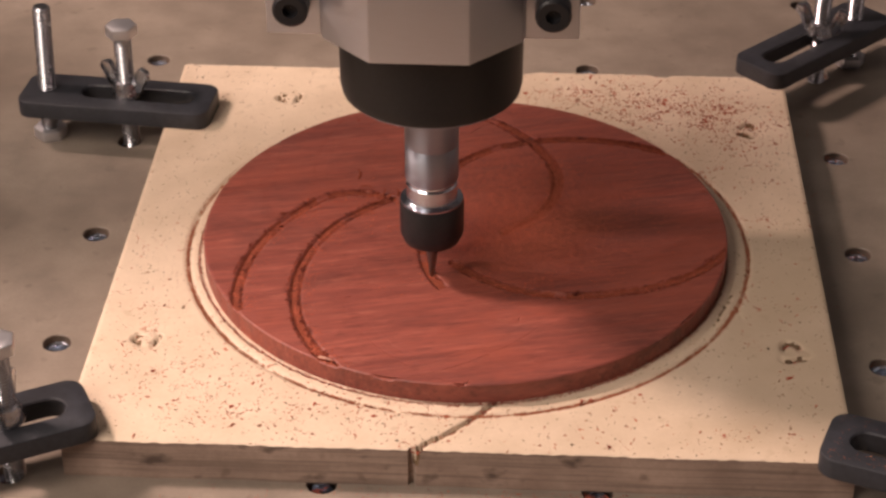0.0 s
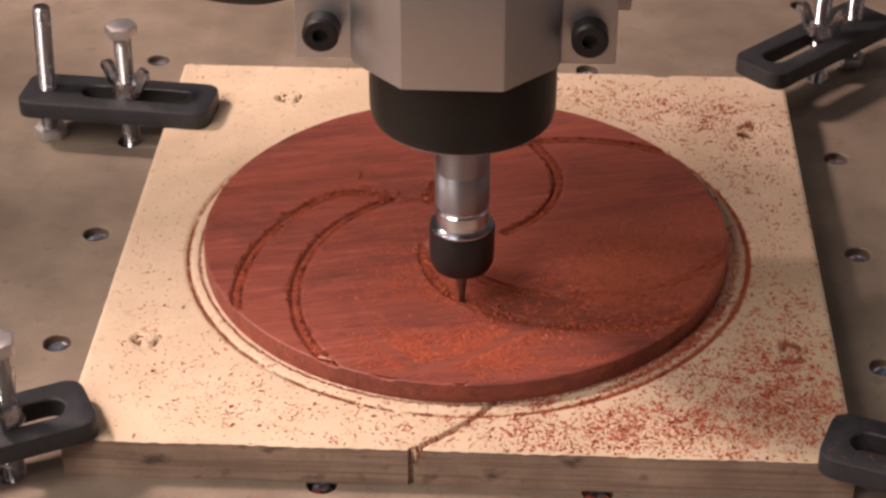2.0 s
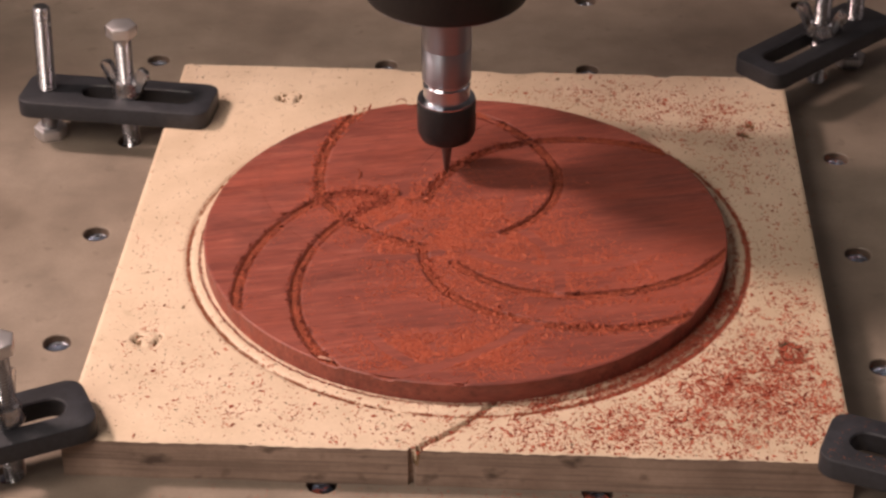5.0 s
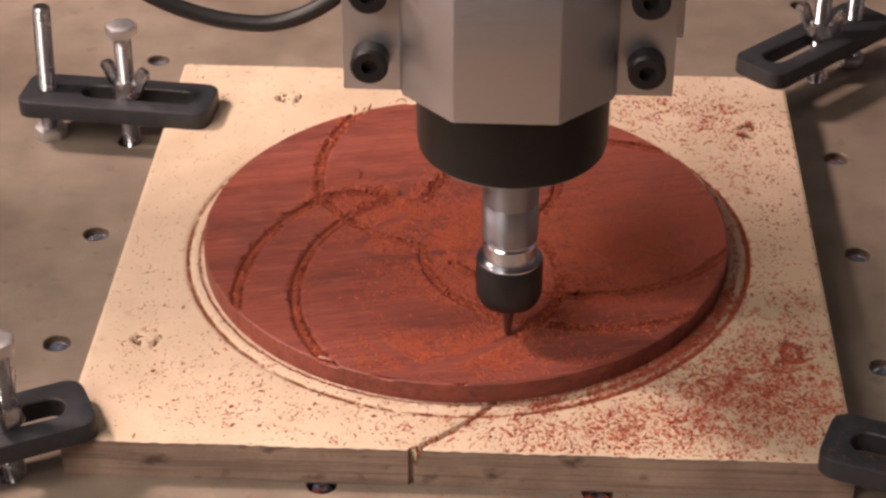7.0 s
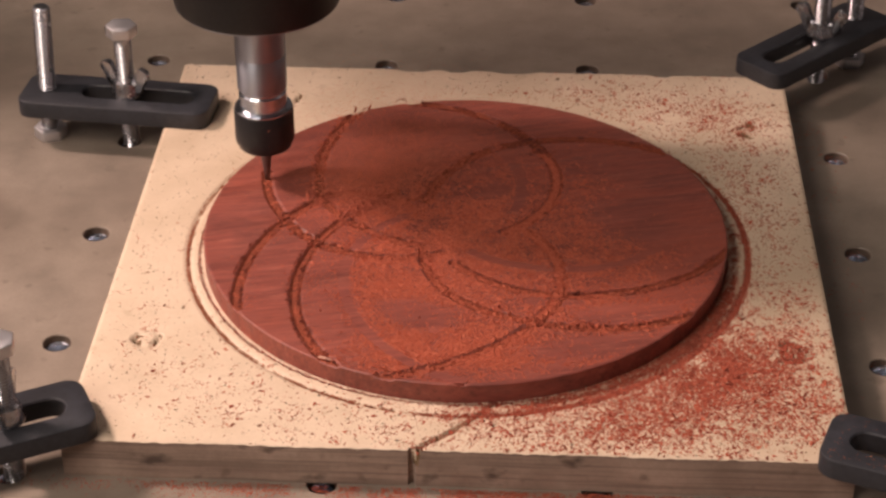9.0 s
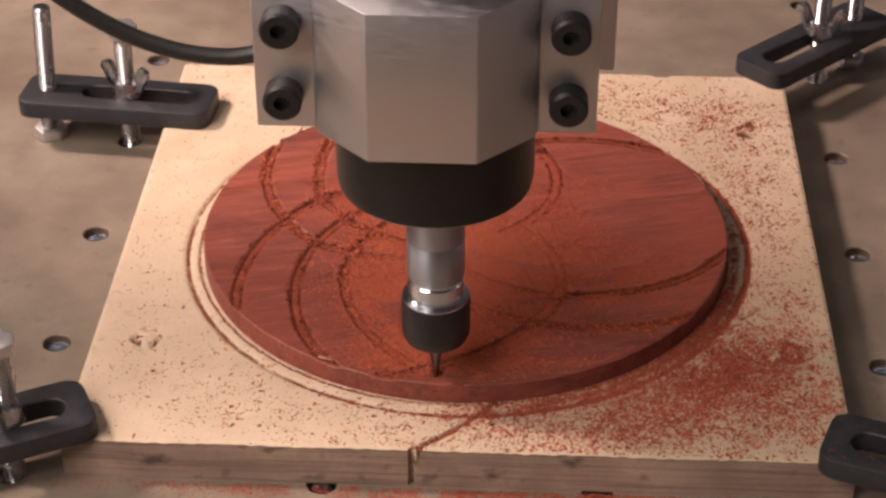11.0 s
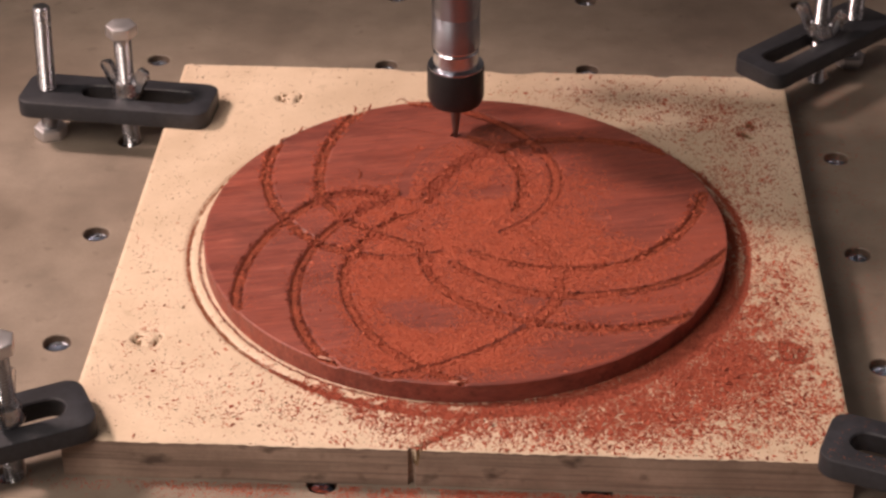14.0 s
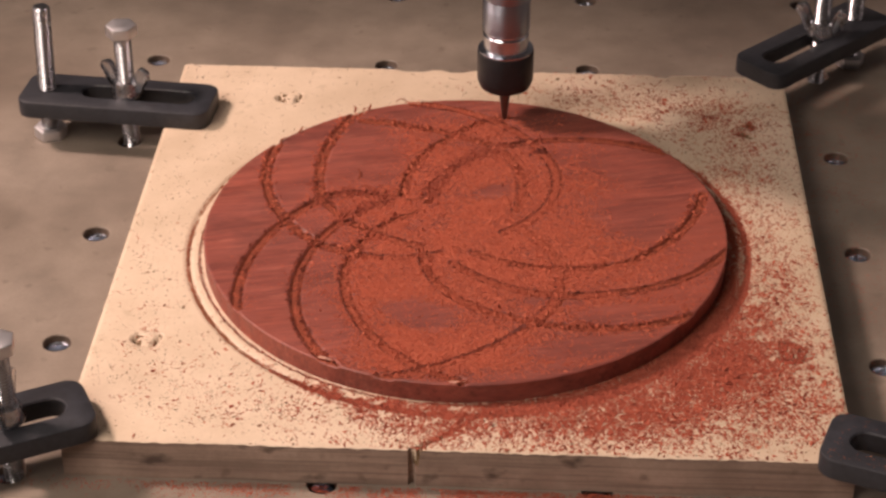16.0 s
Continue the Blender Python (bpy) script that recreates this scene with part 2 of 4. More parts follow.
def arc_distance(X, Y, a):
    _, (cx, cy, R, a0, d) = arc_points(a)
    th = np.arctan2(Y - cy, X - cx)
    rel = ((th - a0) * np.sign(d)) % (2 * np.pi)
    on = np.abs(np.hypot(X - cx, Y - cy) - R)
    ends = np.minimum(np.hypot(X - a[0], Y - a[1]), np.hypot(X - a[2], Y - a[3]))
    return np.where(rel <= abs(d), on, ends)


def cloud(X, Y, cell, seed):
    """Smooth random patches, about -0.5 to 0.5, cell millimetres across."""
    g = np.random.default_rng(int(seed) + 9000).random((97, 97)) - 0.5
    c, n = math.cos(seed), math.sin(seed)
    u, v = (X * c - Y * n) / cell + 4000, (X * n + Y * c) / cell + 4000
    i, j = np.floor(u).astype(int), np.floor(v).astype(int)
    f, h = u - i, v - j
    f, h = f * f * (3 - 2 * f), h * h * (3 - 2 * h)
    i, j, p, q = i % 97, j % 97, (i + 1) % 97, (j + 1) % 97
    return (g[i, j] * (1 - f) + g[p, j] * f) * (1 - h) + (g[i, q] * (1 - f) + g[p, q] * f) * h


def wobble(X, Y, s, seed=0.0):
    """A cheap smooth ripple for worn edges, between -1 and 1."""
    return (np.sin(X * 1.7 * s + seed) * np.cos(Y * 2.3 * s - seed) + np.sin((X + Y) * 3.1 * s + 2 * seed) + np.cos((X - 2 * Y) * 2.2 * s)) / 3


# ---- the room ----
def room():
    for name, b in (("wall_north", (-1800, 1800, 1700, 1800, -900, 1600)), ("wall_south", (-1800, 1800, -1800, -1700, -900, 1600)),
                    ("wall_east", (1700, 1800, -1700, 1700, -900, 1600)), ("wall_west", (-1800, -1700, -1700, 1700, -900, 1600))):
        tagged(part(name, box(*b), M_WALL), "plain painted workshop wall", "wall", kind="structure")
    tagged(part("floor", box(-1800, 1800, -1800, 1800, -1000, -900), M_FLOOR), "grey concrete workshop floor", "floor", kind="structure")
    tagged(part("ceiling", box(-1800, 1800, -1800, 1800, 1600, 1700), M_WALL), "plain painted workshop ceiling", "ceiling", kind="structure")
    bench = empty("workbench", pose(0, 0, 0), "timber workbench carrying the router table", "workbench")
    part("bench_top", box(-500, 500, -400, 500, -60, -19, 3), M_BENCH, bench)
    for x in (-450, 400):
        for y in (-350, 400):
            part("leg", box(x, x + 60, y, y + 60, -900, -60, 2), M_BENCH, bench)


room()

# ---- the router table with its threaded holes ----
HOLE_X = (-204.0, -119.3, -34.0, 40.5, 125.0, 210.0)
HOLE_Y = (-159.8, -100.8, -40.4, 19.4, 79.0, 138.9, 196.5, 256.0)


def spoilboard():
    bm = bmesh.new()
    ex = [-260] + [(a + b) / 2 for a, b in zip(HOLE_X, HOLE_X[1:])] + [260]
    ey = [-200] + [(a + b) / 2 for a, b in zip(HOLE_Y, HOLE_Y[1:])] + [310]
    for i, cx in enumerate(HOLE_X):
        for j, cy in enumerate(HOLE_Y):
            x0, x1, y0, y1 = ex[i], ex[i + 1], ey[j], ey[j + 1]
            angs = sorted([2 * math.pi * k / 28 for k in range(28)] + [math.atan2(y - cy, x - cx) % (2 * math.pi) for x in (x0, x1) for y in (y0, y1)])
            rings = [[], [], [], []]
            for a in angs:
                c, s = math.cos(a), math.sin(a)
                t = min(((x1 if c > 0 else x0) - cx) / c if abs(c) > 1e-9 else 1e9, ((y1 if s > 0 else y0) - cy) / s if abs(s) > 1e-9 else 1e9)
                for ring, (r, z) in zip(rings, ((t, 0), (4.4, 0), (4.15, -0.35), (4.1, -17))):
                    ring.append(bm.verts.new(((cx + r * c) * MM, (cy + r * s) * MM, z * MM)))
            for d, (p, q) in enumerate(zip(rings, rings[1:])):
                for k in range(len(angs)):
                    m = (k + 1) % len(angs)
                    bm.faces.new((p[k], p[m], q[m], q[k])).material_index = int(d == 2)
            bm.faces.new(rings[-1]).material_index = 1
    bmesh.ops.remove_doubles(bm, verts=bm.verts, dist=1e-6)
    lo = {}
    rim = [e for e in bm.edges if len(e.link_faces) == 1]
    for e in rim:
        for v in e.verts:
            if v not in lo:
                lo[v] = bm.verts.new((v.co.x, v.co.y, -0.019))
    for e in rim:
        a, b = e.verts
        bm.faces.new((a, b, lo[b], lo[a]))
    bmesh.ops.recalc_face_normals(bm, faces=bm.faces)
    ob = part("spoilboard", bm, M_SPOIL)
    ob.data.materials.append(M_HOLE)
    return tagged(ob, "worn brown fibreboard router bed with rows of threaded holes", "machine bed", kind="structure")


spoilboard()


def threaded_inserts():
    first = None
    for x in HOLE_X[1:-1]:
        for y in HOLE_Y[1:-1]:
            if first is None:
                first = part("threaded_insert", lathe([(4.05, -7.5), (4.05, -5.2), (3.6, -4.8), (2.9, -5.0), (2.6, -5.6), (2.5, -10.5), (4.05, -10.5), (4.05, -7.5)], 24, cap=False), M_CHROME, at=pose(x * MM, y * MM, 0.0026))
                tagged(first, "zinc-plated threaded insert sunk in the bed", "insert", "inserts of the bed")
            else:
                copy_thing(first, pose(x * MM, y * MM, 0.0026))


threaded_inserts()

# ---- the square fibreboard blank ----
BX0, BX1, BY0, BY1, BTOP = -104.4, 108.6, -100.6, 113.2, 12.7
CRACK = (-9.4, -101.0, 12.0, -79.4, -1.2)


def waste_board():
    xs, ys = np.arange(BX0, BX1 + 0.01, 0.71), np.arange(BY0, BY1 + 0.01, 0.712)
    xs[-1], ys[-1] = BX1, BY1
    X, Y = np.meshgrid(xs, ys)
    Z = np.full_like(X, BTOP)
    w = wobble(X, Y, 0.5)
    r = np.hypot(X - 1.5, Y - 0.5)
    Z -= 0.8 * np.clip(1.4 - np.abs(r - 86.0 - 0.2 * w) / 0.75, 0, 1)
    r2 = np.hypot(X - 0.6, Y - 0.2)
    Z -= 0.7 * np.clip(1 - np.abs(r2 - 83.2 + 0.3 * w) / 0.7, 0, 1) * (X > 20)
    # old cuts beside the disc, crossing each other
    for a in ((76.5, -33, 83.5, -22, 0.5), (79, -22, 83, -36, 0.5), (73, -42, 80.5, -31, 0.5), (78, -30, 72, -46, 0.4), (68, -50, 76.5, -40, 0.5)):
        Z -= 0.6 * np.clip(1 - arc_distance(X, Y, a) / 0.8, 0, 1)
    Z -= 5.0 * (arc_distance(X, Y, CRACK) < 0.62 + 0.25 * w)
    # filled screw holes with broken rims
    for cx, cy, s in ((-63.9, 89.4, 4.6), (-88.7, -54.9, 4.4), (92.4, 74.3, 5.0), (96.5, -52.1, 5.4)):
        d = np.hypot(X - cx, (Y - cy)) / s
        ang = np.arctan2(Y - cy, X - cx)
        Z -= 2.2 * np.clip(1 - np.abs(d - 0.72 - 0.18 * np.sin(3 * ang + cx)) / 0.26, 0, 1) * (0.55 + 0.45 * np.sin(2 * ang + cy))
        Z -= 0.25 * np.clip(1 - d, 0, 1)
    edge = np.minimum(np.minimum(X - BX0, BX1 - X), np.minimum(Y - BY0, BY1 - Y))
    Z -= 0.45 * np.clip(1 - edge / 1.2, 0, 1) ** 2 * (1 + 0.6 * w)
    for cx, wd in ((-6.6, 5.0), (13.4, 8.0), (-22.0, 7.0), (66.0, 4.0)):
        Z -= 2.4 * np.clip(1 - ((X - cx) / wd) ** 2 - ((Y - BY1) / 2.2) ** 2, 0, 1) * (1 + 0.5 * w)
    split = (np.abs(X + 9.5) < 0.5) & (Y < BY0 + 0.1)
    Y = Y + 1.6 * split + 0.25 * wobble(X, Y, 0.06) * (Y < BY0 + 0.1)
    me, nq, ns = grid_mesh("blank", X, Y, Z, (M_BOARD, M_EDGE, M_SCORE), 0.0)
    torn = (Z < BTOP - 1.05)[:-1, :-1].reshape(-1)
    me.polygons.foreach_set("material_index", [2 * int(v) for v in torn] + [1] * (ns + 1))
    ob = new("waste_board", me)
    return tagged(ob, "square pale fibreboard blank, cracked at its front edge, with scored rings", "board")


waste_board()

# ---- the red wood disc and its grooves ----
TOP, HALF, DEEP = 19.05, 1.7, 0.95
OLD_CUTS = [(-64.2, -46.6, -45.7, 13.5, 7.5), (-45.7, 13.5, -23.6, 14.6, 4.0), (-33.7, -73.2, -37.5, 1.7, 12.7), (-37.5, 1.7, -23.2, 15.0, 0.6),
            (-12.0, 13.9, 12.0, 49.7, 5.4), (-21.3, 76.5, 23.1, 46.6, 7.0), (23.1, 46.6, 12.3, -2.9, 10.2), (12.9, 49.7, 62.7, 47.8, 5.8),
            (-2.5, -20.1, 46.0, -33.5, -7.8), (46.0, -33.5, 79.4, -9.9, -4.4)]
# arc, and the seconds at which the cutter starts and ends it
NEW_CUTS = [((-12.1, -11.6, 15.8, -47.5, -7.9), -0.3, 0.38), ((15.8, -47.5, 67.7, -43.6, -6.1), 0.38, 1.02),
            ((-12.1, -11.6, -45.2, 13.9, 4.2), 2.5, 3.1), ((-45.2, 13.9, -37.6, 71.4, 5.7), 3.1, 3.8),
            ((16.6, -0.4, 22.3, -49.4, 10.2), 6.2, 6.85), ((22.3, -49.4, -21.6, -77.8, 4.7), 6.85, 7.5),
            ((-6.1, -14.8, -56.0, 2.8, 10.6), 8.0, 8.7), ((-56.0, 2.8, -62.8, 47.5, 4.8), 8.7, 9.2),
            ((-18.5, 4.9, -33.0, -37.9, -6.8), 9.7, 10.4), ((-33.0, -37.9, 2.1, -78.5, -6.6), 10.4, 11.1),
            ((3.4, -14.3, 49.8, -17.5, -6.1), 11.5, 12.15), ((49.8, -17.5, 74.0, 22.1, -4.6), 12.15, 12.75),
            ((15.7, 10.2, 7.9, 49.1, -5.1), 13.3, 13.8), ((7.9, 49.1, -36.6, 63.7, -2.6), 13.8, 14.4),
            ((-19.3, 17.5, -3.0, 57.4, 5.3), 15.1, 15.8), ((-3.0, 57.4, 11.2, 68.4, 1.6), 15.8, 16.0)]
ALL_CUTS = OLD_CUTS + [c[0] for c in NEW_CUTS]


def disc_height(X, Y, cuts=ALL_CUTS):
    """The height of the carved face, from its underside."""
    w = 0.6 * wobble(X, Y, 1.1) + 0.9 * wobble(X, Y, 2.3, 1.0)
    Z = np.full_like(X, TOP)
    for a in cuts:
        d = arc_distance(X, Y, a) / (HALF * (1 + 0.16 * w))
        Z = np.minimum(Z, TOP - DEEP * np.clip(4.5 * (1 - d), 0, 1) * (0.8 + 0.2 * w))
    return Z


def carved_disc():
    rr = np.concatenate([np.linspace(0.3, 79.2, 198), [79.6, 79.85, 80.0]])
    th = np.arange(0, 2 * np.pi, 2 * np.pi / 880)
    R, A = np.meshgrid(rr, th, indexing="ij")
    X, Y = R * np.cos(A), R * np.sin(A)
    Z = disc_height(X, Y)
    Z[-2] -= 0.12
    Z[-1] -= 0.35
    me, nq, ns = grid_mesh("carved_face", X, Y, Z - BTOP, (M_WOOD, M_CUT), 0.0, closed=True)
    low = (Z < TOP - 0.04) & (R < 79.5)
    me.polygons.foreach_set("material_index", [int(v) for v in low[:-1].reshape(-1)] + [0] * (ns + 1))
    thing = empty("wooden_disc", pose(0.0007, 0, BTOP * MM), "round red hardwood disc with carved curving grooves, on the blank", "wooden disc")
    ob = new("carved_face", me)
    ob.parent = thing
    hub = part("core", lathe([(0.6, 0.1), (0.6, 6.35)], 16), M_WOOD, thing)
    return thing


disc = carved_disc()


def strip(points, half, z0, lift, cuts):
    """A bar of wood along points, clipped to the disc and notched where older cuts cross it."""
    P = np.array(points)
    d = np.gradient(P, axis=0)
    nrm = np.stack([-d[:, 1], d[:, 0]], -1) / np.hypot(d[:, 0], d[:, 1])[:, None]
    S = np.linspace(half, -half, 10)
    X, Y = P[:, :1] + nrm[:, :1] * S, P[:, 1:] + nrm[:, 1:] * S
    f = np.minimum(1.0, 79.4 / np.maximum(1e-6, np.hypot(X, Y)))
    X, Y = X * f, Y * f
    return grid_mesh("uncut_wood", X, Y, disc_height(X, Y, cuts) - BTOP + lift, (M_WOOD,), z0)[0]


UNCUT = []      # the wood still to be milled, with the time at which the cutter reaches it
BURRS = []


def uncut_wood():
    for i, (a, t0, t1) in enumerate(NEW_CUTS):
        pts, _ = arc_points(a, 0.45)
        head, tail = Vector(pts[0]), Vector(pts[-1])
        d0, d1 = (head - Vector(pts[1])).normalized(), (tail - Vector(pts[-2])).normalized()
        pts = [tuple(head + d0 * s) for s in (1.5, 1.0, 0.5)] + [tuple(p) for p in pts] + [tuple(tail + d1 * s) for s in (0.5, 1.0, 1.5)]
        n = len(pts) - 1
        m = max(1, n // 13)
        older = OLD_CUTS + [c[0] for c in NEW_CUTS[:i]]
        for k in range(m):
            p, q = n * k // m, n * (k + 1) // m
            t = t0 + (t1 - t0) * (k + 0.5) / m
            if t < 0.05:
                continue
            ob = new("uncut_wood", strip(pts[max(0, p - 2):q + 3], 1.98, 4.6, 0.006 + 0.004 * i + 0.02 * (k % 2), older))
            ob.parent = disc
            UNCUT.append((ob, t))


uncut_wood()


# ---- chips and dust ----
TETRA = np.array([(1, 0, -0.3), (-0.6, 0.8, -0.3), (-0.6, -0.8, -0.3), (0.1, 0.1, 0.9)])


def chips(name, P, size, mat, label, stretch=(1.0, 0.5, 0.35), tilt=0.4, seed=1):
    """Many small splinters, one mesh; P in millimetres, size the half length of each."""
    rng = np.random.default_rng(seed)
    n = len(P)
    V = TETRA[None] * np.array(stretch) * np.asarray(size).reshape(-1, 1, 1) * rng.uniform(0.6, 1.3, (n, 4, 1))
    a, b = rng.uniform(0, 2 * np.pi, n), rng.normal(0, tilt, n)
    ca, sa, cb, sb = np.cos(a), np.sin(a), np.cos(b), np.sin(b)
    x, y, z = V[..., 0], V[..., 1], V[..., 2]
    x, z = x * cb[:, None] - z * sb[:, None], x * sb[:, None] + z * cb[:, None]
    x, y = x * ca[:, None] - y * sa[:, None], x * sa[:, None] + y * ca[:, None]
    V = np.stack([x, y, z], -1) + P[:, None, :]
    i = np.arange(n)[:, None] * 4
    F = np.concatenate([i + f for f in ((0, 2, 1), (0, 1, 3), (1, 2, 3), (2, 0, 3))], 0)
    me = bpy.data.meshes.new(name)
    me.from_pydata((V.reshape(-1, 3) * MM).tolist(), [], F.tolist())
    me.materials.append(mat)
    return tagged(new(name, me), label, "sawdust", kind="stuff")


# where the cutter's draught keeps the wood clear of dust: place, half lengths, turn
BARE = ((-66, -10, 26, 60, 10), (-48, -52, 16, 24, 30), (-45, 45, 26, 20, -30), (-11, -47, 12, 7, -20), (36, -61, 18, 5.5, 12), (59, 10, 19, 17, 0), (49, -44, 15, 5, 8), (27, -39, 9, 3, 0),
        (58, 38, 20, 14, -40), (9, 21, 6, 4, 30))


def scatter(blobs, seed, on):
    """Points in soft patches (x, y, spread along, spread across, turn, count); on: the disc or the board."""
    rng = np.random.default_rng(seed)
    out = []
    for cx, cy, sx, sy, turn, n in blobs:
        g = rng.normal(0, 1, (n, 2)) * (sx, sy)
        # small clots
        k = max(1, n // 14)
        own = rng.integers(0, k, n)
        g = np.where(rng.random((n, 1)) < 0.55, g[own] + rng.normal(0, 1.3, (n, 2)), g)
        c, s = math.cos(radians(turn)), math.sin(radians(turn))
        out.append(np.stack([cx + g[:, 0] * c - g[:, 1] * s, cy + g[:, 0] * s + g[:, 1] * c], -1))
    P = np.concatenate(out)
    near = 9.0 if on == "disc" else 6.0
    patchy = cloud(P[:, 0], P[:, 1], near, seed) + 0.7 * cloud(P[:, 0], P[:, 1], near / 3.2, seed + 1) + 0.4 * cloud(P[:, 0], P[:, 1], near / 9, seed + 2)
    keep = rng.random(len(P)) < np.clip((0.56 + 2.1 * patchy if on == "disc" else 0.85 + 2.4 * patchy), 0.03, 1)
    P, patchy = P[keep], patchy[keep]
    if on == "disc":
        bare = np.zeros(len(P))
        for cx, cy, rx, ry, turn in BARE:
            c, s = math.cos(radians(turn)), math.sin(radians(turn))
            u, v = (P[:, 0] - cx) * c + (P[:, 1] - cy) * s, (P[:, 1] - cy) * c - (P[:, 0] - cx) * s
            bare = np.maximum(bare, np.clip(2.4 * (1.15 - np.hypot(u / rx, v / ry) + 0.8 * patchy), 0, 1))
        P = P[rng.random(len(P)) > 0.96 * bare]
    r = np.hypot(P[:, 0], P[:, 1])
    if on == "disc":
        P = P[r < 79.3]
        z = disc_height(P[:, 0], P[:, 1]) + 0.08
    elif on == "board":
        P = P[(r > 80.4) & (P[:, 0] > BX0 + 0.5) & (P[:, 0] < BX1 - 0.5) & (P[:, 1] > BY0 + 0.5) & (P[:, 1] < BY1 - 0.5)]
        z = np.full(len(P), BTOP)
    else:
        P = P[(P[:, 0] < BX0 - 1) | (P[:, 0] > BX1 + 1) | (P[:, 1] < BY0 - 1) | (P[:, 1] > BY1 + 1)]
        z = np.zeros(len(P))
    return np.concatenate([P, z[:, None]], 1)


SETTLE = []     # patches of dust that come to lie during the work: object, seconds, rise in mm


def sizes(n, lo, hi, seed):
    rng = np.random.default_rng(seed)
    return (rng.gamma(2.2, 1.0, n).clip(0.4, 5) / 2.2 * (hi - lo) + lo) * np.where(rng.random(n) < 0.04, 1.9, 1.0)


def all_dust():
    # specks that lie on the blank all the time
    rng = np.random.default_rng(5)
    P = np.stack([rng.uniform(BX0, BX1, 4600), rng.uniform(BY0, BY1, 4600)], -1)
    P = P[np.hypot(P[:, 0], P[:, 1]) > 81]
    P = np.concatenate([P, np.full((len(P), 1), BTOP + 0.05)], 1)
    chips("wood_specks", P, sizes(len(P), 0.13, 0.36, 6), M_SPECK, "brown specks strewn over the pale blank", seed=7)
    Q = scatter([(-40, -88, 26, 7, 0, 600), (-70, -70, 18, 12, -40, 620), (-92, -40, 8, 20, 0, 260)], 21, "board")
    chips("wood_specks", Q + (0, 0, 0.06), sizes(len(Q), 0.16, 0.42, 22), M_CHIP, "brown specks strewn over the pale blank", seed=23)
    P = scatter([(52, 92, 18, 7, -8, 1300), (82, 86, 14, 12, 0, 1000), (92, 60, 9, 16, 0, 300), (-20, -90, 26, 6, 0, 120), (60, -92, 26, 6, 0, 180), (92, -20, 8, 30, 0, 160)], 8, "board")
    chips("wood_chips", P + (0, 0, 0.08), sizes(len(P), 0.2, 0.5, 9), M_CHIP, "red wood chips strewn on the pale blank", seed=10)
    # chips held in the scored ring
    def ring_points(n, spread):
        a = rng.uniform(0, 2 * np.pi, n)
        r = 86.0 + rng.normal(0, spread, n)
        P = np.stack([1.5 + r * np.cos(a), 0.5 + r * np.sin(a)], -1)
        return a, np.concatenate([P, BTOP - 0.6 + rng.uniform(0, 0.3, (n, 1))], 1)

    a, P = ring_points(36000, 0.55)
    thin = cloud(P[:, 0], P[:, 1], 9.0, 71) + cloud(P[:, 0], P[:, 1], 2.5, 72)
    P = P[(rng.random(len(a)) < 0.55 + thin + 0.25 * (np.cos(a) > 0.2)) & ~((a > 1.1) & (a < 2.2))]
    chips("ring_dust", P, sizes(len(P), 0.1, 0.26, 11), M_RINGDUST, "brown dust lying in the scored ring", seed=12)
    for t, a0, a1, n in ((1.6, -75, 30, 7000), (7.6, -100, 40, 9000), (11.0, -135, 0, 14000)):
        a, P = ring_points(n * 3, 0.6)
        into = (np.degrees(a) - a0) % 360
        P = P[rng.random(len(a)) < np.minimum(into, a1 - a0 - into) / 25][:n] + (0, 0, 0.25)
        SETTLE.append((chips("ring_dust", P, sizes(len(P), 0.12, 0.3, int(10 * t)), M_CHIP, "red dust lying in the scored ring", seed=int(10 * t) + 1), t, 1.5))
    # dark fringe of grains under the rim of the disc, all but the back
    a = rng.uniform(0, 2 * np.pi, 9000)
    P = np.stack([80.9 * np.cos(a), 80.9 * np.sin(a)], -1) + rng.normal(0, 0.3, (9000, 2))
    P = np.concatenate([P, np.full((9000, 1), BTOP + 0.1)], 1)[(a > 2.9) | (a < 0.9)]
    chips("rim_fringe", P, sizes(len(P), 0.1, 0.26, 13), M_BURR, "dark red grains along the foot of the disc", seed=14)
    # dust inside and beside the old grooves
    pts = np.concatenate([np.array(arc_points(a, 0.05)[0]) for a in OLD_CUTS])
    P = pts + rng.normal(0, 1.0, pts.shape)
    P = P[np.hypot(P[:, 0], P[:, 1]) < 79]
    P = np.concatenate([P, disc_height(P[:, 0], P[:, 1])[:, None]], 1)
    chips("groove_dust", P, sizes(len(P), 0.1, 0.24, 15), M_CHIP, "red dust lying in the carved grooves", seed=16)
    burrs("groove_burrs", OLD_CUTS, 17, coarse=1.45)
    pts = np.concatenate([np.array(arc_points(a, 0.03)[0]) for a in OLD_CUTS[:4]])
    P = pts + np.abs(rng.normal(0, 1, pts.shape)) * (2.6, -1.8) + rng.normal(0, 0.8, pts.shape)
    P = P[(rng.random(len(P)) < 0.55 + 1.6 * cloud(P[:, 0], P[:, 1], 6.0, 31)) & (np.hypot(P[:, 0], P[:, 1]) < 79)]
    P = np.concatenate([P, disc_height(P[:, 0], P[:, 1])[:, None] + 0.05], 1)
    chips("groove_dust", P, sizes(len(P), 0.1, 0.26, 32), M_DUST, "orange dust strewn beside the carved grooves", seed=33)
    # dust that lies on the disc from the start
    P = scatter([(10, 5, 24, 18, -20, 5200), (-48, -5, 8, 16, 10, 1200), (20, -25, 20, 8, -10, 1500)], 18, "disc")
    chips("disc_dust", P, sizes(len(P), 0.1, 0.26, 19), M_DUST, "fine orange dust spread on the disc", seed=20)
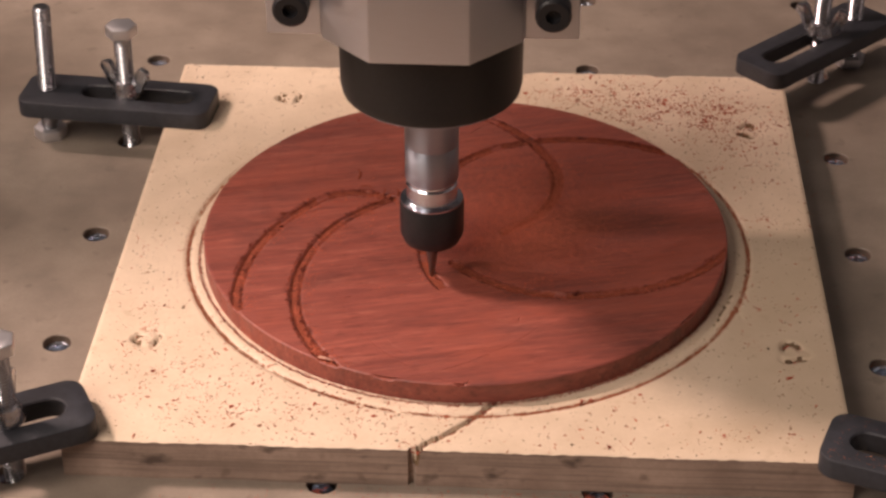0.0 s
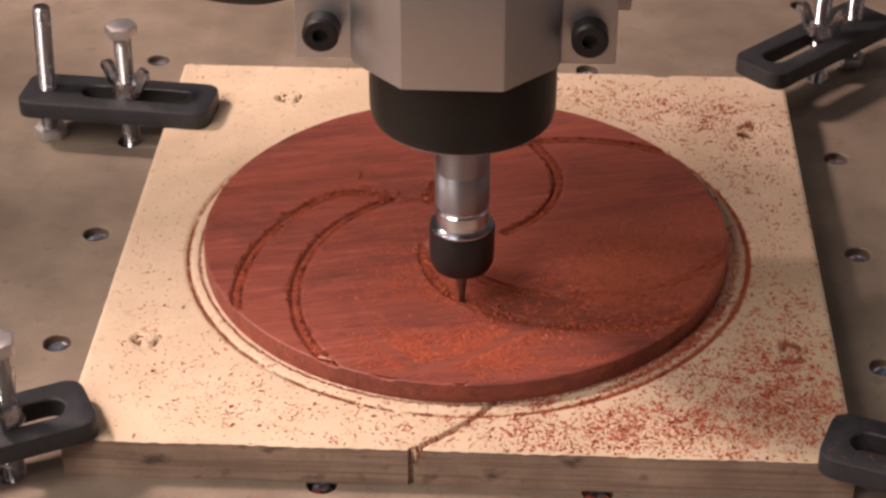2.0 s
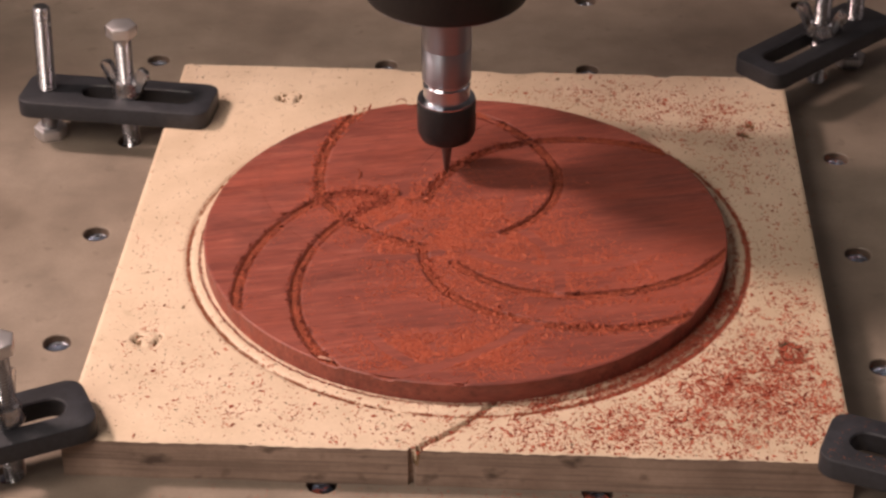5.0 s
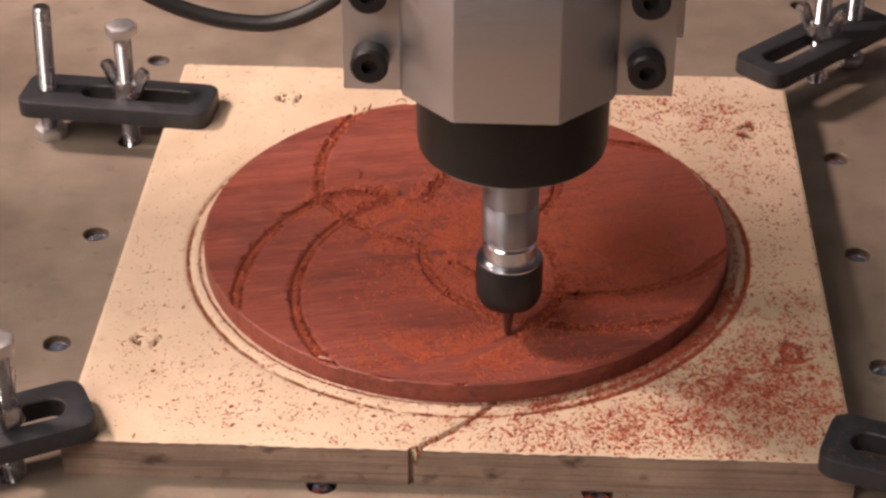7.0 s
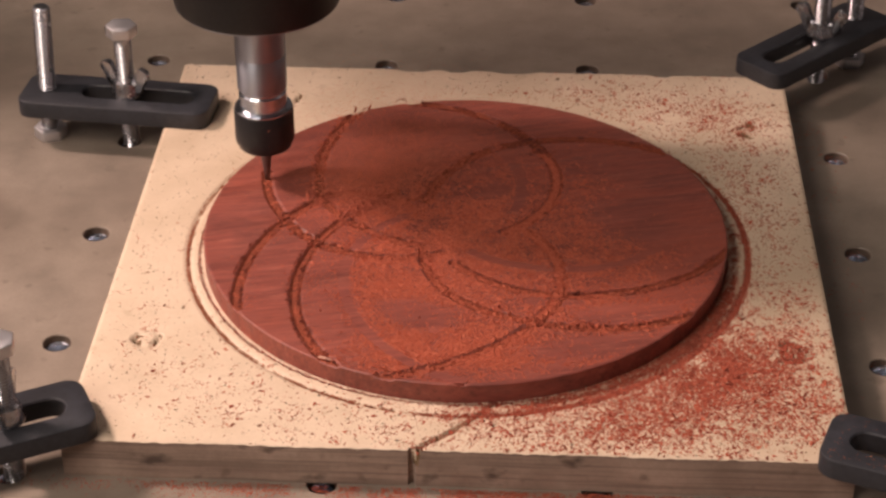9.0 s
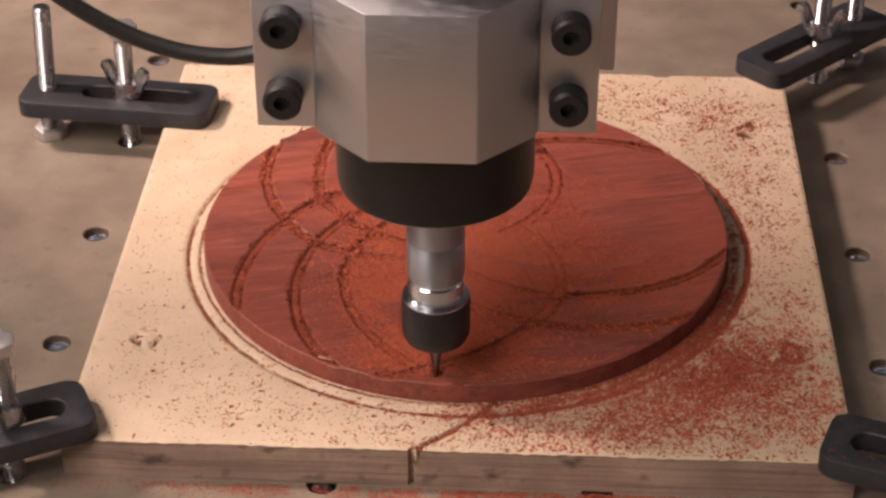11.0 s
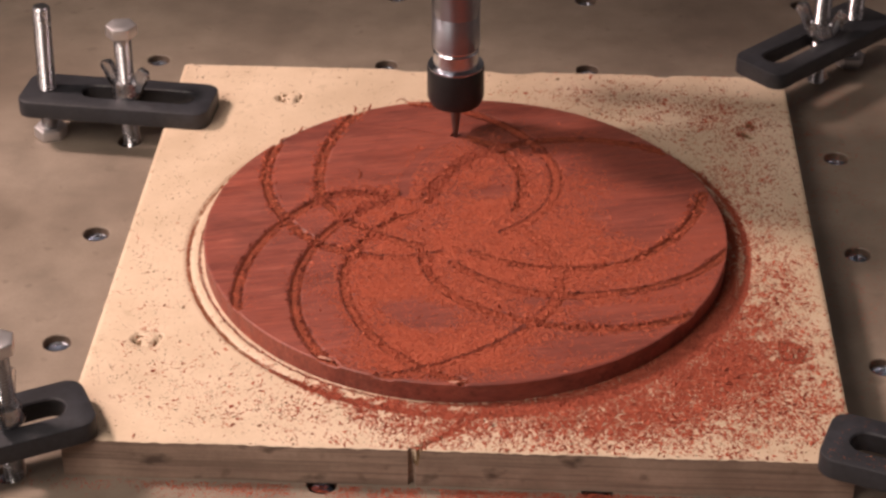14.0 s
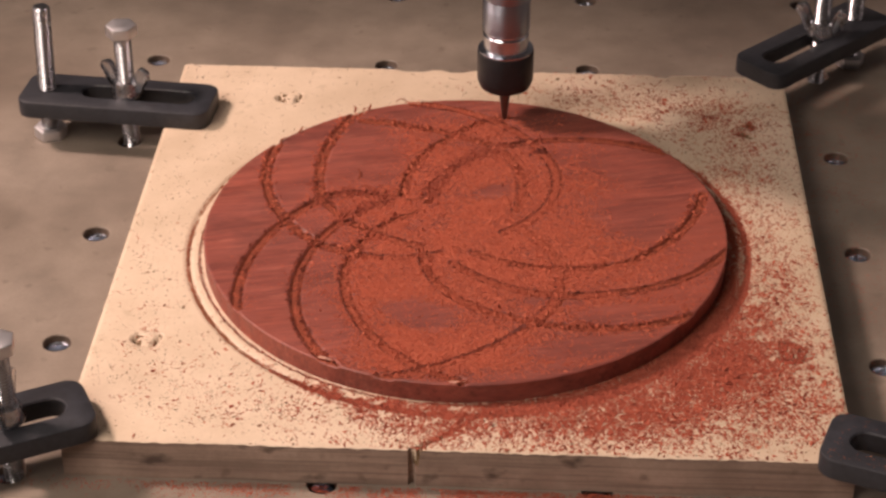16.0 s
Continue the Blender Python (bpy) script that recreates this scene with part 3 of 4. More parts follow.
    # later falls: seconds, surface, patches, half lengths, material
    def heap(a0, a1, r, along, across, n):
        """Patches that follow the foot of the disc between two bearings."""
        m = max(2, int(abs(a1 - a0) / 7))
        return [(r * math.cos(radians(a0 + (a1 - a0) * k / m)), r * math.sin(radians(a0 + (a1 - a0) * k / m)), along, across, a0 + (a1 - a0) * k / m + 90, n // (m + 1)) for k in range(m + 1)]

    falls = [(0.9, "disc", [(5, -64, 22, 5, 3, 5000), (38, -40, 22, 6, -5, 3000)], 0.12, 0.34, M_DUST),
             (3.1, "disc", [(0, -2, 22, 13, -10, 7000), (-22, 8, 14, 9, -20, 3600), (30, -22, 26, 8, -8, 4000)], 0.12, 0.34, M_DUST),
             (0.9, "board", heap(-45, 30, 82.3, 6, 1.0, 2600), 0.14, 0.3, M_CHIP),
             (7.9, "board", heap(-35, 35, 82.3, 6, 1.2, 3600), 0.14, 0.3, M_CHIP),
             (7.2, "disc", [(-20, -52, 14, 12, 0, 4000), (15, -62, 16, 6, 0, 3000), (40, 8, 22, 18, 0, 5000)], 0.09, 0.22, M_DUST),
             (8.3, "disc", [(-18, -30, 18, 12, 0, 7000), (0, 30, 26, 18, 0, 6000)], 0.09, 0.22, M_DUST),
             (0.9, "board", heap(-70, -25, 82.5, 5, 1.6, 2600), 0.2, 0.42, M_CHIP),
             (2.6, "board", heap(-72, -15, 82.5, 5, 1.8, 3600), 0.2, 0.42, M_CHIP),
             (7.0, "board", heap(-85, -20, 83.5, 5, 2.6, 5200), 0.2, 0.44, M_CHIP),
             (8.5, "board", heap(-60, -30, 88.0, 7, 4.0, 3600), 0.2, 0.46, M_CHIP),
             (11.0, "board", heap(-114, -30, 83.2, 5, 1.9, 16000), 0.2, 0.44, M_CHIP),
             (12.5, "board", heap(-40, 28, 83.0, 5, 1.8, 5200), 0.2, 0.42, M_CHIP),
             (12.6, "board", [(97, -20, 7, 34, 0, 700), (92, 40, 8, 26, 10, 700), (98, -70, 8, 18, 0, 250)], 0.16, 0.36, M_CHIP),
             (12.4, "board", heap(-62, -14, 85.0, 6, 2.6, 6500), 0.2, 0.42, M_CHIP),
             (10.9, "board", [(-55, -84, 30, 8, -20, 600), (-92, -20, 8, 40, 0, 300)], 0.14, 0.32, M_SPECK),
             (0.08, "board", [(45, -90, 34, 6, 4, 2400), (-62, -78, 20, 8, -40, 110)], 0.22, 0.52, M_CHIP),
             (6.8, "board", [(82, 84, 14, 12, 0, 500), (92, 45, 9, 24, 0, 700), (96, -10, 7, 24, 0, 500)], 0.18, 0.4, M_CHIP),
             (7.3, "board", [(66, -84, 24, 8, 20, 1800)], 0.2, 0.46, M_CHIP),
             (0.6, "board", [(88, -66, 14, 18, 20, 2600), (60, -88, 28, 8, 12, 2500)], 0.26, 0.6, M_CHIP),
             (0.8, "board", [(82, -72, 18, 13, 30, 2300), (95, -35, 8, 24, 0, 900), (84, 62, 14, 26, 20, 900)], 0.26, 0.6, M_CHIP),
             (0.08, "disc", [(-5, -42, 14, 12, -20, 2600)], 0.12, 0.33, M_DUST),
             (0.3, "disc", [(10, -66, 22, 6, 5, 5200), (30, -42, 24, 5, 0, 2200)], 0.12, 0.33, M_DUST),
             (1.6, "disc", [(-5, -25, 7, 10, 30, 2600), (30, -55, 26, 6, 8, 2000)], 0.12, 0.33, M_DUST),
             (2.9, "disc", [(-16, -4, 12, 9, -30, 3600), (5, 0, 20, 14, 0, 3600)], 0.12, 0.33, M_DUST),
             (2.4, "board", [(78, -66, 11, 6, 40, 2600), (90, -58, 9, 12, 0, 700)], 0.26, 0.56, M_CHIP),
             (3.5, "disc", [(-34, 12, 12, 8, 0, 1600), (-10, 8, 16, 8, 0, 2600)], 0.12, 0.33, M_DUST),
             (6.7, "disc", [(30, -24, 10, 14, 0, 4200), (34, 5, 16, 20, 0, 4200)], 0.12, 0.33, M_DUST),
             (6.9, "board", [(74, -62, 12, 6, 42, 3000), (90, 20, 7, 26, 0, 800), (88, 72, 9, 12, 0, 300)], 0.26, 0.56, M_CHIP),
             (7.4, "disc", [(0, -62, 18, 7, 15, 5600), (-20, -50, 10, 12, 0, 2600)], 0.12, 0.33, M_DUST),
             (7.4, "board", [(20, -90, 30, 6, 4, 1300), (60, -78, 18, 6, 30, 2000)], 0.26, 0.5, M_CHIP),
             (8.4, "disc", [(-25, -20, 16, 10, 0, 5200), (-15, -40, 16, 12, 0, 4200)], 0.12, 0.33, M_DUST),
             (8.6, "board", [(70, -68, 14, 5, 40, 3600), (84, -55, 7, 9, 0, 1400)], 0.24, 0.52, M_CHIP),
             (10.3, "disc", [(-22, -50, 8, 15, 30, 6500), (0, -25, 22, 13, 0, 7000)], 0.12, 0.33, M_DUST),
             (10.8, "disc", [(0, -66, 14, 6, 10, 4200)], 0.12, 0.33, M_DUST),
             (10.9, "board", [(30, -87, 26, 4, 12, 5600), (-10, -88, 16, 3.2, -8, 2200), (62, -72, 14, 5, 38, 3200)], 0.24, 0.52, M_CHIP),
             (11.7, "disc", [(20, -22, 18, 10, 0, 7000), (15, 5, 22, 12, 0, 6000)], 0.12, 0.33, M_DUST),
             (12.3, "board", [(84, -40, 4, 22, -28, 3600), (86, 15, 3, 18, 14, 1600), (78, -58, 10, 6, 45, 3000)], 0.24, 0.52, M_CHIP),
             (12.9, "disc", [(30, -5, 18, 14, 0, 6500)], 0.12, 0.33, M_DUST),
             (13.6, "disc", [(10, 28, 17, 13, 0, 9000)], 0.12, 0.33, M_DUST),
             (14.3, "disc", [(0, 46, 22, 9, -8, 6500), (25, 25, 14, 12, 0, 3600)], 0.12, 0.33, M_DUST),
             (14.5, "board", [(60, 92, 24, 7, -8, 700), (90, 60, 8, 16, 0, 400)], 0.26, 0.56, M_CHIP),
             (15.6, "disc", [(-12, 36, 10, 14, 20, 3600), (5, 58, 14, 6, 0, 3000)], 0.12, 0.33, M_DUST)]
    for k, (t, on, blobs, lo, hi, mat) in enumerate(falls):
        blobs = [(*b[:5], int(b[5] * (2.7 if on == 'disc' else 1.5))) for b in blobs]
        P = scatter(blobs, 100 + k, on)
        name = "disc_dust" if on == "disc" else "wood_chips"
        label = "fine orange sawdust settled over the disc" if on == "disc" else "red wood chips heaped on the blank beside the disc"
        SETTLE.append((chips(name, P, sizes(len(P), lo, hi, 200 + k), mat, label, seed=300 + k), t, 1.2 if on == "disc" else 1.5))
    # grooves that the later dust fills up: seconds, arc, points to the millimetre
    for k, (t, arc, n) in enumerate(((7.1, OLD_CUTS[6], 110), (8.7, (16.6, -0.4, 22.3, -49.4, 10.2), 110), (11.9, OLD_CUTS[4], 70), (12.9, OLD_CUTS[8], 60), (13.6, OLD_CUTS[5], 90),
                                     (13.0, (-12.1, -11.6, 15.8, -47.5, -7.9), 35), (14.2, (15.7, 10.2, 7.9, 49.1, -5.1), 60), (12.2, OLD_CUTS[3], 60))):
        pts = np.array(arc_points(arc, 1.0 / n)[0])
        P = pts + rng.normal(0, 0.85, pts.shape)
        P = np.concatenate([P, TOP - 0.8 + rng.uniform(0, 0.9, (len(P), 1))], 1)
        SETTLE.append((chips("groove_dust", P, sizes(len(P), 0.14, 0.36, 600 + k), M_DUST, "orange dust filling a carved groove", seed=620 + k), t, 1.6))
    # ridges of coarse dust thrown up beside older grooves
    for k, (t, arc, n) in enumerate(((0.6, OLD_CUTS[1], 14), (0.7, OLD_CUTS[4], 12), (3.3, OLD_CUTS[1], 20), (3.4, OLD_CUTS[3], 40), (11.3, OLD_CUTS[4], 45), (11.5, OLD_CUTS[3], 40))):
        pts = np.array(arc_points(arc, 1.0 / n)[0])
        P = pts + rng.normal(0, 1.5, pts.shape)
        P = P[rng.random(len(P)) < 0.6 + 1.3 * cloud(P[:, 0], P[:, 1], 4.0, 650 + k)]
        P = np.concatenate([P, TOP + np.abs(rng.normal(0, 0.3, (len(P), 1)))], 1)
        SETTLE.append((chips("groove_crumbs", P, sizes(len(P), 0.16, 0.44, 660 + k), M_CHIP, "crumbs of red wood heaped along a groove", (1, 0.6, 0.6), 0.5, 670 + k), t, 1.8))
    # a clot of crumbs left where two grooves meet
    P = rng.normal(0, 1, (70, 3)) * (1.5, 0.9, 0.0) + (23.3, 46.0, TOP + 0.1)
    P[:, 2] += rng.uniform(0, 1.3, 70) * np.exp(-((P[:, 0] - 23.3) ** 2 + (P[:, 1] - 46) ** 2) / 2)
    SETTLE.append((chips("groove_crumbs", P, sizes(len(P), 0.35, 0.75, 640), M_BURR, "clot of torn red crumbs at a crossing of grooves", (1, 0.6, 0.6), 0.6, 641), 6.3, 3.2))
    # red dust on the bed in front of and behind the blank
    P = scatter([(50, -106, 46, 4, 0, 2600), (112, 60, 4, 50, 0, 300)], 40, "bed")
    chips("bed_dust", P, sizes(len(P), 0.15, 0.35, 41), M_CHIP, "red dust fallen on the router bed", seed=42)
    P = scatter([(20, -103.5, 60, 2.0, 0, 16000), (60, -106, 46, 3.5, 0, 12000), (116, 60, 5, 50, 0, 900)], 43, "bed")
    SETTLE.append((chips("bed_dust", P, sizes(len(P), 0.15, 0.35, 44), M_CHIP, "red dust fallen on the router bed", seed=45), 7.2, 1.2))
    P = scatter([(128, 90, 16, 50, 0, 12000), (60, 122, 50, 7, 0, 5000), (122, -30, 9, 60, 0, 4000)], 46, "bed")
    SETTLE.append((chips("bed_dust", P, sizes(len(P), 0.07, 0.19, 47), M_CHIP, "thin film of red dust on the router bed", seed=48), 11.8, 1.2))


def burrs(name, arcs, seed, crumbs=0.0, coarse=1.0):
    """Torn fibres along both lips of the grooves."""
    rng = np.random.default_rng(seed)
    out = []
    for a in arcs:
        pts = np.array(arc_points(a, 0.085)[0])
        d = np.gradient(pts, axis=0)
        nrm = np.stack([-d[:, 1], d[:, 0]], -1) / np.hypot(d[:, 0], d[:, 1])[:, None]
        for s in (-1, 1):
            clot = cloud(pts[:, 0], pts[:, 1], 2.6, seed + s) + cloud(pts[:, 0], pts[:, 1], 7.0, seed + s + 3)
            k = rng.random(len(pts)) < 0.75 + 1.4 * clot
            out.append(pts[k] + nrm[k] * s * (HALF - 0.15) + rng.normal(0, 1, (k.sum(), 2)) * (0.14 + 0.45 * np.clip(clot[k], 0, 1))[:, None])
    P = np.concatenate(out)
    P = P[np.hypot(P[:, 0], P[:, 1]) < 79.5]
    P = np.concatenate([P, np.full((len(P), 1), TOP + 0.02)], 1)
    if crumbs:
        Q = P[::3] + np.concatenate([rng.normal(0, 0.9, (len(P[::3]), 2)), np.full((len(P[::3]), 1), 0.1)], 1)
        Q = Q[np.hypot(Q[:, 0], Q[:, 1]) < 79.2]
        SETTLE.append((chips("groove_crumbs", Q, sizes(len(Q), 0.14, 0.48, seed + 5), M_DUST, "crumbs of red wood heaped along a groove", (1, 0.6, 0.6), 0.5, seed + 6), crumbs, 1.4))
    return chips(name, P, sizes(len(P), 0.1, 0.3, seed + 1) * coarse * (1 + 0.7 * wobble(P[:, 0], P[:, 1], 0.8, seed)), M_BURR, "torn dark fibres along the lips of the grooves", (1, 0.34, 0.4), 0.5, seed + 2)


all_dust()


def new_burrs():
    k = 500
    for a, t0, t1 in NEW_CUTS:
        pts, _ = arc_points(a, 1.0)
        m = max(1, len(pts) // 18)
        for i in range(m):
            q = pts[(len(pts) - 1) * i // m:(len(pts) - 1) * (i + 1) // m + 1]
            t = t0 + (t1 - t0) * (i + 0.7) / m
            mid = q[len(q) // 2]
            L = math.hypot(q[-1][0] - q[0][0], q[-1][1] - q[0][1])
            s = ((mid[0] - (q[0][0] + q[-1][0]) / 2) * -(q[-1][1] - q[0][1]) + (mid[1] - (q[0][1] + q[-1][1]) / 2) * (q[-1][0] - q[0][0])) / L
            if abs(s) < 0.01:
                s = 0.01
            k += 3
            ob = burrs("groove_burrs", [(*q[0], *q[-1], s)], k, max(0.3, t + 0.05))
            if t > 0.05:
                SETTLE.append((ob, t, 1.4))


new_burrs()


def splinter(x, y, z, reach, turn, rise, curl, thick=0.26, mat=M_CUT, label="curled splinter of red wood torn up at a groove"):
    """A thin torn strand that curls up off the wood."""
    bm = bmesh.new()
    rows, n = [], 6
    pts = []
    reach, curl, rise = 0.8 * reach, 0.7 * curl, 0.8 * rise
    for k in range(13):
        f = k / 12
        a = radians(turn + curl * f)
        pts.append(Vector((reach * f * math.cos(a), reach * f * math.sin(a), 0.6 * rise * math.sin(math.pi * 0.72 * f))))
    for k, p in enumerate(pts):
        d = (pts[min(12, k + 1)] - pts[max(0, k - 1)]).normalized()
        u = d.cross(Vector((0.1, 0.2, 1))).normalized()
        v = d.cross(u)
        r = thick * (1 - 0.75 * (k / 12) ** 2)
        rows.append([bm.verts.new((p + u * r * 1.5 * math.cos(math.pi * 2 * j / n) + v * r * 0.6 * math.sin(math.pi * 2 * j / n)) * MM) for j in range(n)])
    for a, b in zip(rows, rows[1:]):
        for j in range(n):
            bm.faces.new((a[j], a[(j + 1) % n], b[(j + 1) % n], b[j]))
    bm.faces.new(rows[0])
    bm.faces.new(rows[-1][::-1])
    bmesh.ops.recalc_face_normals(bm, faces=bm.faces)
    ob = part("splinter", bm, mat, at=pose(x * MM, y * MM, z * MM))
    return tagged(ob, label, "splinter", "torn splinters on the disc")


def splinters():
    for a in ((-22.3, 77.4, 5.0, 150, 2.6, 90), (-34.6, 26.5, 7.5, 60, 1.2, 60), (-33.5, 22.0, 6.0, 10, 0.9, -50), (-27.5, 15.5, 6.5, 20, 1.8, 70), (-24.2, 14.0, 5.0, 100, 2.2, -90),
              (-21.4, 16.5, 4.6, 45, 2.4, 110), (-28.6, 12.8, 7.0, -15, 1.4, 40), (-19.0, 14.2, 7.5, 5, 0.5, 10), (-12.6, 13.4, 4.0, 90, 1.2, 70)):
        splinter(a[0], a[1], TOP, *a[2:])
    for a, t in (((-39.5, 69.5, 4.5, 60, 1.6, 60), 3.8), ((-37.0, 71.0, 4.0, 20, 2.2, -70), 3.85), ((-35.0, 71.5, 4.2, 50, 1.2, 50), 3.9), ((-62.2, 48.6, 4.0, 70, 1.8, -80), 9.2),
                 ((-57.0, 54.8, 4.5, 30, 1.5, 60), 9.25), ((-17.5, 5.6, 6.0, 15, 1.6, 40), 9.8), ((24.5, 46.0, 3.2, 80, 2.4, 120), 6.2), ((26.0, 44.0, 3.6, -30, 2.0, 100), 6.3),
                 ((22.0, -50.5, 4.0, 40, 1.6, 90), 6.9), ((1.5, -79.2, 4.0, 0, 1.0, 30), 11.1), ((50.5, -17.0, 4.5, 20, 1.6, 60), 12.2), ((16.5, 12.0, 4.0, 80, 1.0, 40), 13.4)):
        SETTLE.append((splinter(a[0], a[1], TOP, *a[2:]), t, 3.2))
    pale = "pale flake torn from the rim of the disc"
    splinter(-37.3, -68.6, TOP - 0.3, 5.2, -40, 0.8, 20, 0.5, M_FLAKE, pale)
    SETTLE.append((splinter(-0.8, -78.6, TOP - 0.4, 6.0, -12, 0.8, 20, 0.5, M_FLAKE, pale), 11.1, 3.2))


splinters()


# ---- clamps ----
def hexagon(flat, turn=0):
    r = flat / 2 / math.cos(math.pi / 6)
    return [(r * math.cos(radians(60 * k + turn)), r * math.sin(radians(60 * k + turn))) for k in range(6)]


def thread(r, z0, z1, pitch=1.0):
    prof, z = [(r - 0.5, z0)], z0
    while z < z1 - pitch:
        prof += [(r - 0.32, z + 0.1 * pitch), (r, z + 0.45 * pitch), (r, z + 0.6 * pitch), (r - 0.32, z + 0.95 * pitch)]
        z += pitch
    return prof + [(r - 0.1, z1 - 0.6), (r - 0.6, z1)]


def slotted_plate(half, width, thick, slot0, slot1, slot_r):
    """A bar with rounded corners and edges, and a long round-ended slot through it."""
    bm = bmesh.new()

    def ring(pts, z):
        return [bm.verts.new((x * MM, y * MM, z * MM)) for x, y in pts]

    def wall(rings):
        for p, q in zip(rings, rings[1:]):
            for k in range(len(p)):
                bm.faces.new((p[k], p[(k + 1) % len(p)], q[(k + 1) % len(q)], q[k]))

    def slot(r):
        out = []
        for cx, a0 in ((slot1, -90), (slot0, 90)):
            out += [(cx + r * math.cos(radians(a0 + 15 * k)), r * math.sin(radians(a0 + 15 * k))) for k in range(13)]
        return out

    outer = [ring(rounded(half - d, width - d, 5.0 - d, 6), z) for d, z in ((0.4, 0), (0, 0.4), (0, thick - 0.8), (0.25, thick - 0.25), (0.8, thick))]
    inner = [ring(slot(slot_r + d), z) for d, z in ((0.2, 0), (0, 0.3), (0, thick - 0.4), (0.4, thick))]
    wall(outer)
    wall(inner)
    for o, i in ((outer[0], inner[0]), (outer[-1], inner[-1])):
        loops = [bm.edges.get((r[k], r[(k + 1) % len(r)])) for r in (o, i) for k in range(len(r))]
        bmesh.ops.triangle_fill(bm, edges=loops, use_beauty=True)
    bmesh.ops.recalc_face_normals(bm, faces=bm.faces)
    return bm


def wing_nut_parts(parent, x, z, turn):
    m = pose(x * MM, 0, z * MM, 0, 0, turn)
    nut = part("wing_nut", lathe([(5.1, 0), (5.1, 1.0), (4.6, 2.4), (4.0, 4.8), (3.1, 5.2), (3.0, 0.5)], 28, cap=False), M_ZINC, parent, "shiny zinc-plated wing nut", m)
    for s in (1, -1):
        bm = prism([(3.0, 0.4), (5.2, 0.6), (7.6, 4.8), (9.9, 8.6), (9.4, 10.4), (6.8, 11.5), (5.6, 10.8), (4.2, 8.0), (3.0, 5.0)], -1.15, 1.15, 0.45)
        bmesh.ops.transform(bm, matrix=pose(0, 0, 0, 90, 0, 0 if s > 0 else 180), verts=bm.verts)
        part("wing", bm, M_ZINC, nut)


def hold_down(x, y, turn, bolt_x, wing_turn, label, jack_x=-24.5, lean=0.0):
    """A step clamp: slotted bar, hold-down bolt with wing nut, and a jack bolt standing on its head."""
    c = empty("hold_down_clamp", pose(x * MM, y * MM, BTOP * MM, 0, 0, turn), label, "clamp", "clamps round the blank")
    part("slotted_bar", slotted_plate(33.5, 11.0, 6.2, -8.5, 22.5, 4.2), M_BLACK, c)
    bolt = part("hold_down_bolt", lathe(thread(3.0, -20.0, 29.0), 20), M_ZINC, c, "threaded zinc-plated bolt", pose(bolt_x * MM, 0, 0))
    part("bolt_head", prism(hexagon(9.4, 14), 28.6, 32.6, 0.5), M_HEAD, bolt)
    wing_nut_parts(c, bolt_x, 6.3, wing_turn)
    jack = part("jack_bolt", lathe(thread(3.0, -9.0, 37.5), 20), M_ZINC, c, "threaded jack bolt standing on its hexagonal head", pose(jack_x * MM, 0, 0, 0, lean, 0))
    part("bolt_head", prism(hexagon(10.0, 20), -12.7, -8.7, 0.5), M_HEAD, jack)
    return c


LABEL = "black slotted clamp bar with steel bolts, "
hold_down(-121.6, 79.1, -5.3, 3.2, -20, LABEL + "holding a back corner", -25.4, 2.2)
hold_down(121.8, 133.0, 225.0, -2.7, -70, LABEL + "askew on a back corner", -22.5)
hold_down(-127.4, -105.8, 27.0, 10.8, 62, LABEL + "holding a front corner")
hold_down(131.5, -107.2, 160.0, 8.0, 20, LABEL + "dusty, holding a front corner")


def clamp_dust():
    """Pale dust on the clamp beside the heap."""
    rng = np.random.default_rng(80)
    P = np.stack([rng.uniform(-31, 31, 420), rng.uniform(-9.5, 9.5, 420)], -1)
    P = P[(np.abs(P[:, 1]) > 5) | (P[:, 0] < -14) | (P[:, 0] > 28)]
    c, n = math.cos(radians(160)), math.sin(radians(160))
    P = np.stack([131.5 + P[:, 0] * c - P[:, 1] * n, -107.2 + P[:, 0] * n + P[:, 1] * c, np.full(len(P), BTOP + 6.25)], -1)
    chips("clamp_dust", P, sizes(len(P), 0.1, 0.3, 81), M_RINGDUST, "brown dust strewn on a clamp bar", seed=82)


clamp_dust()


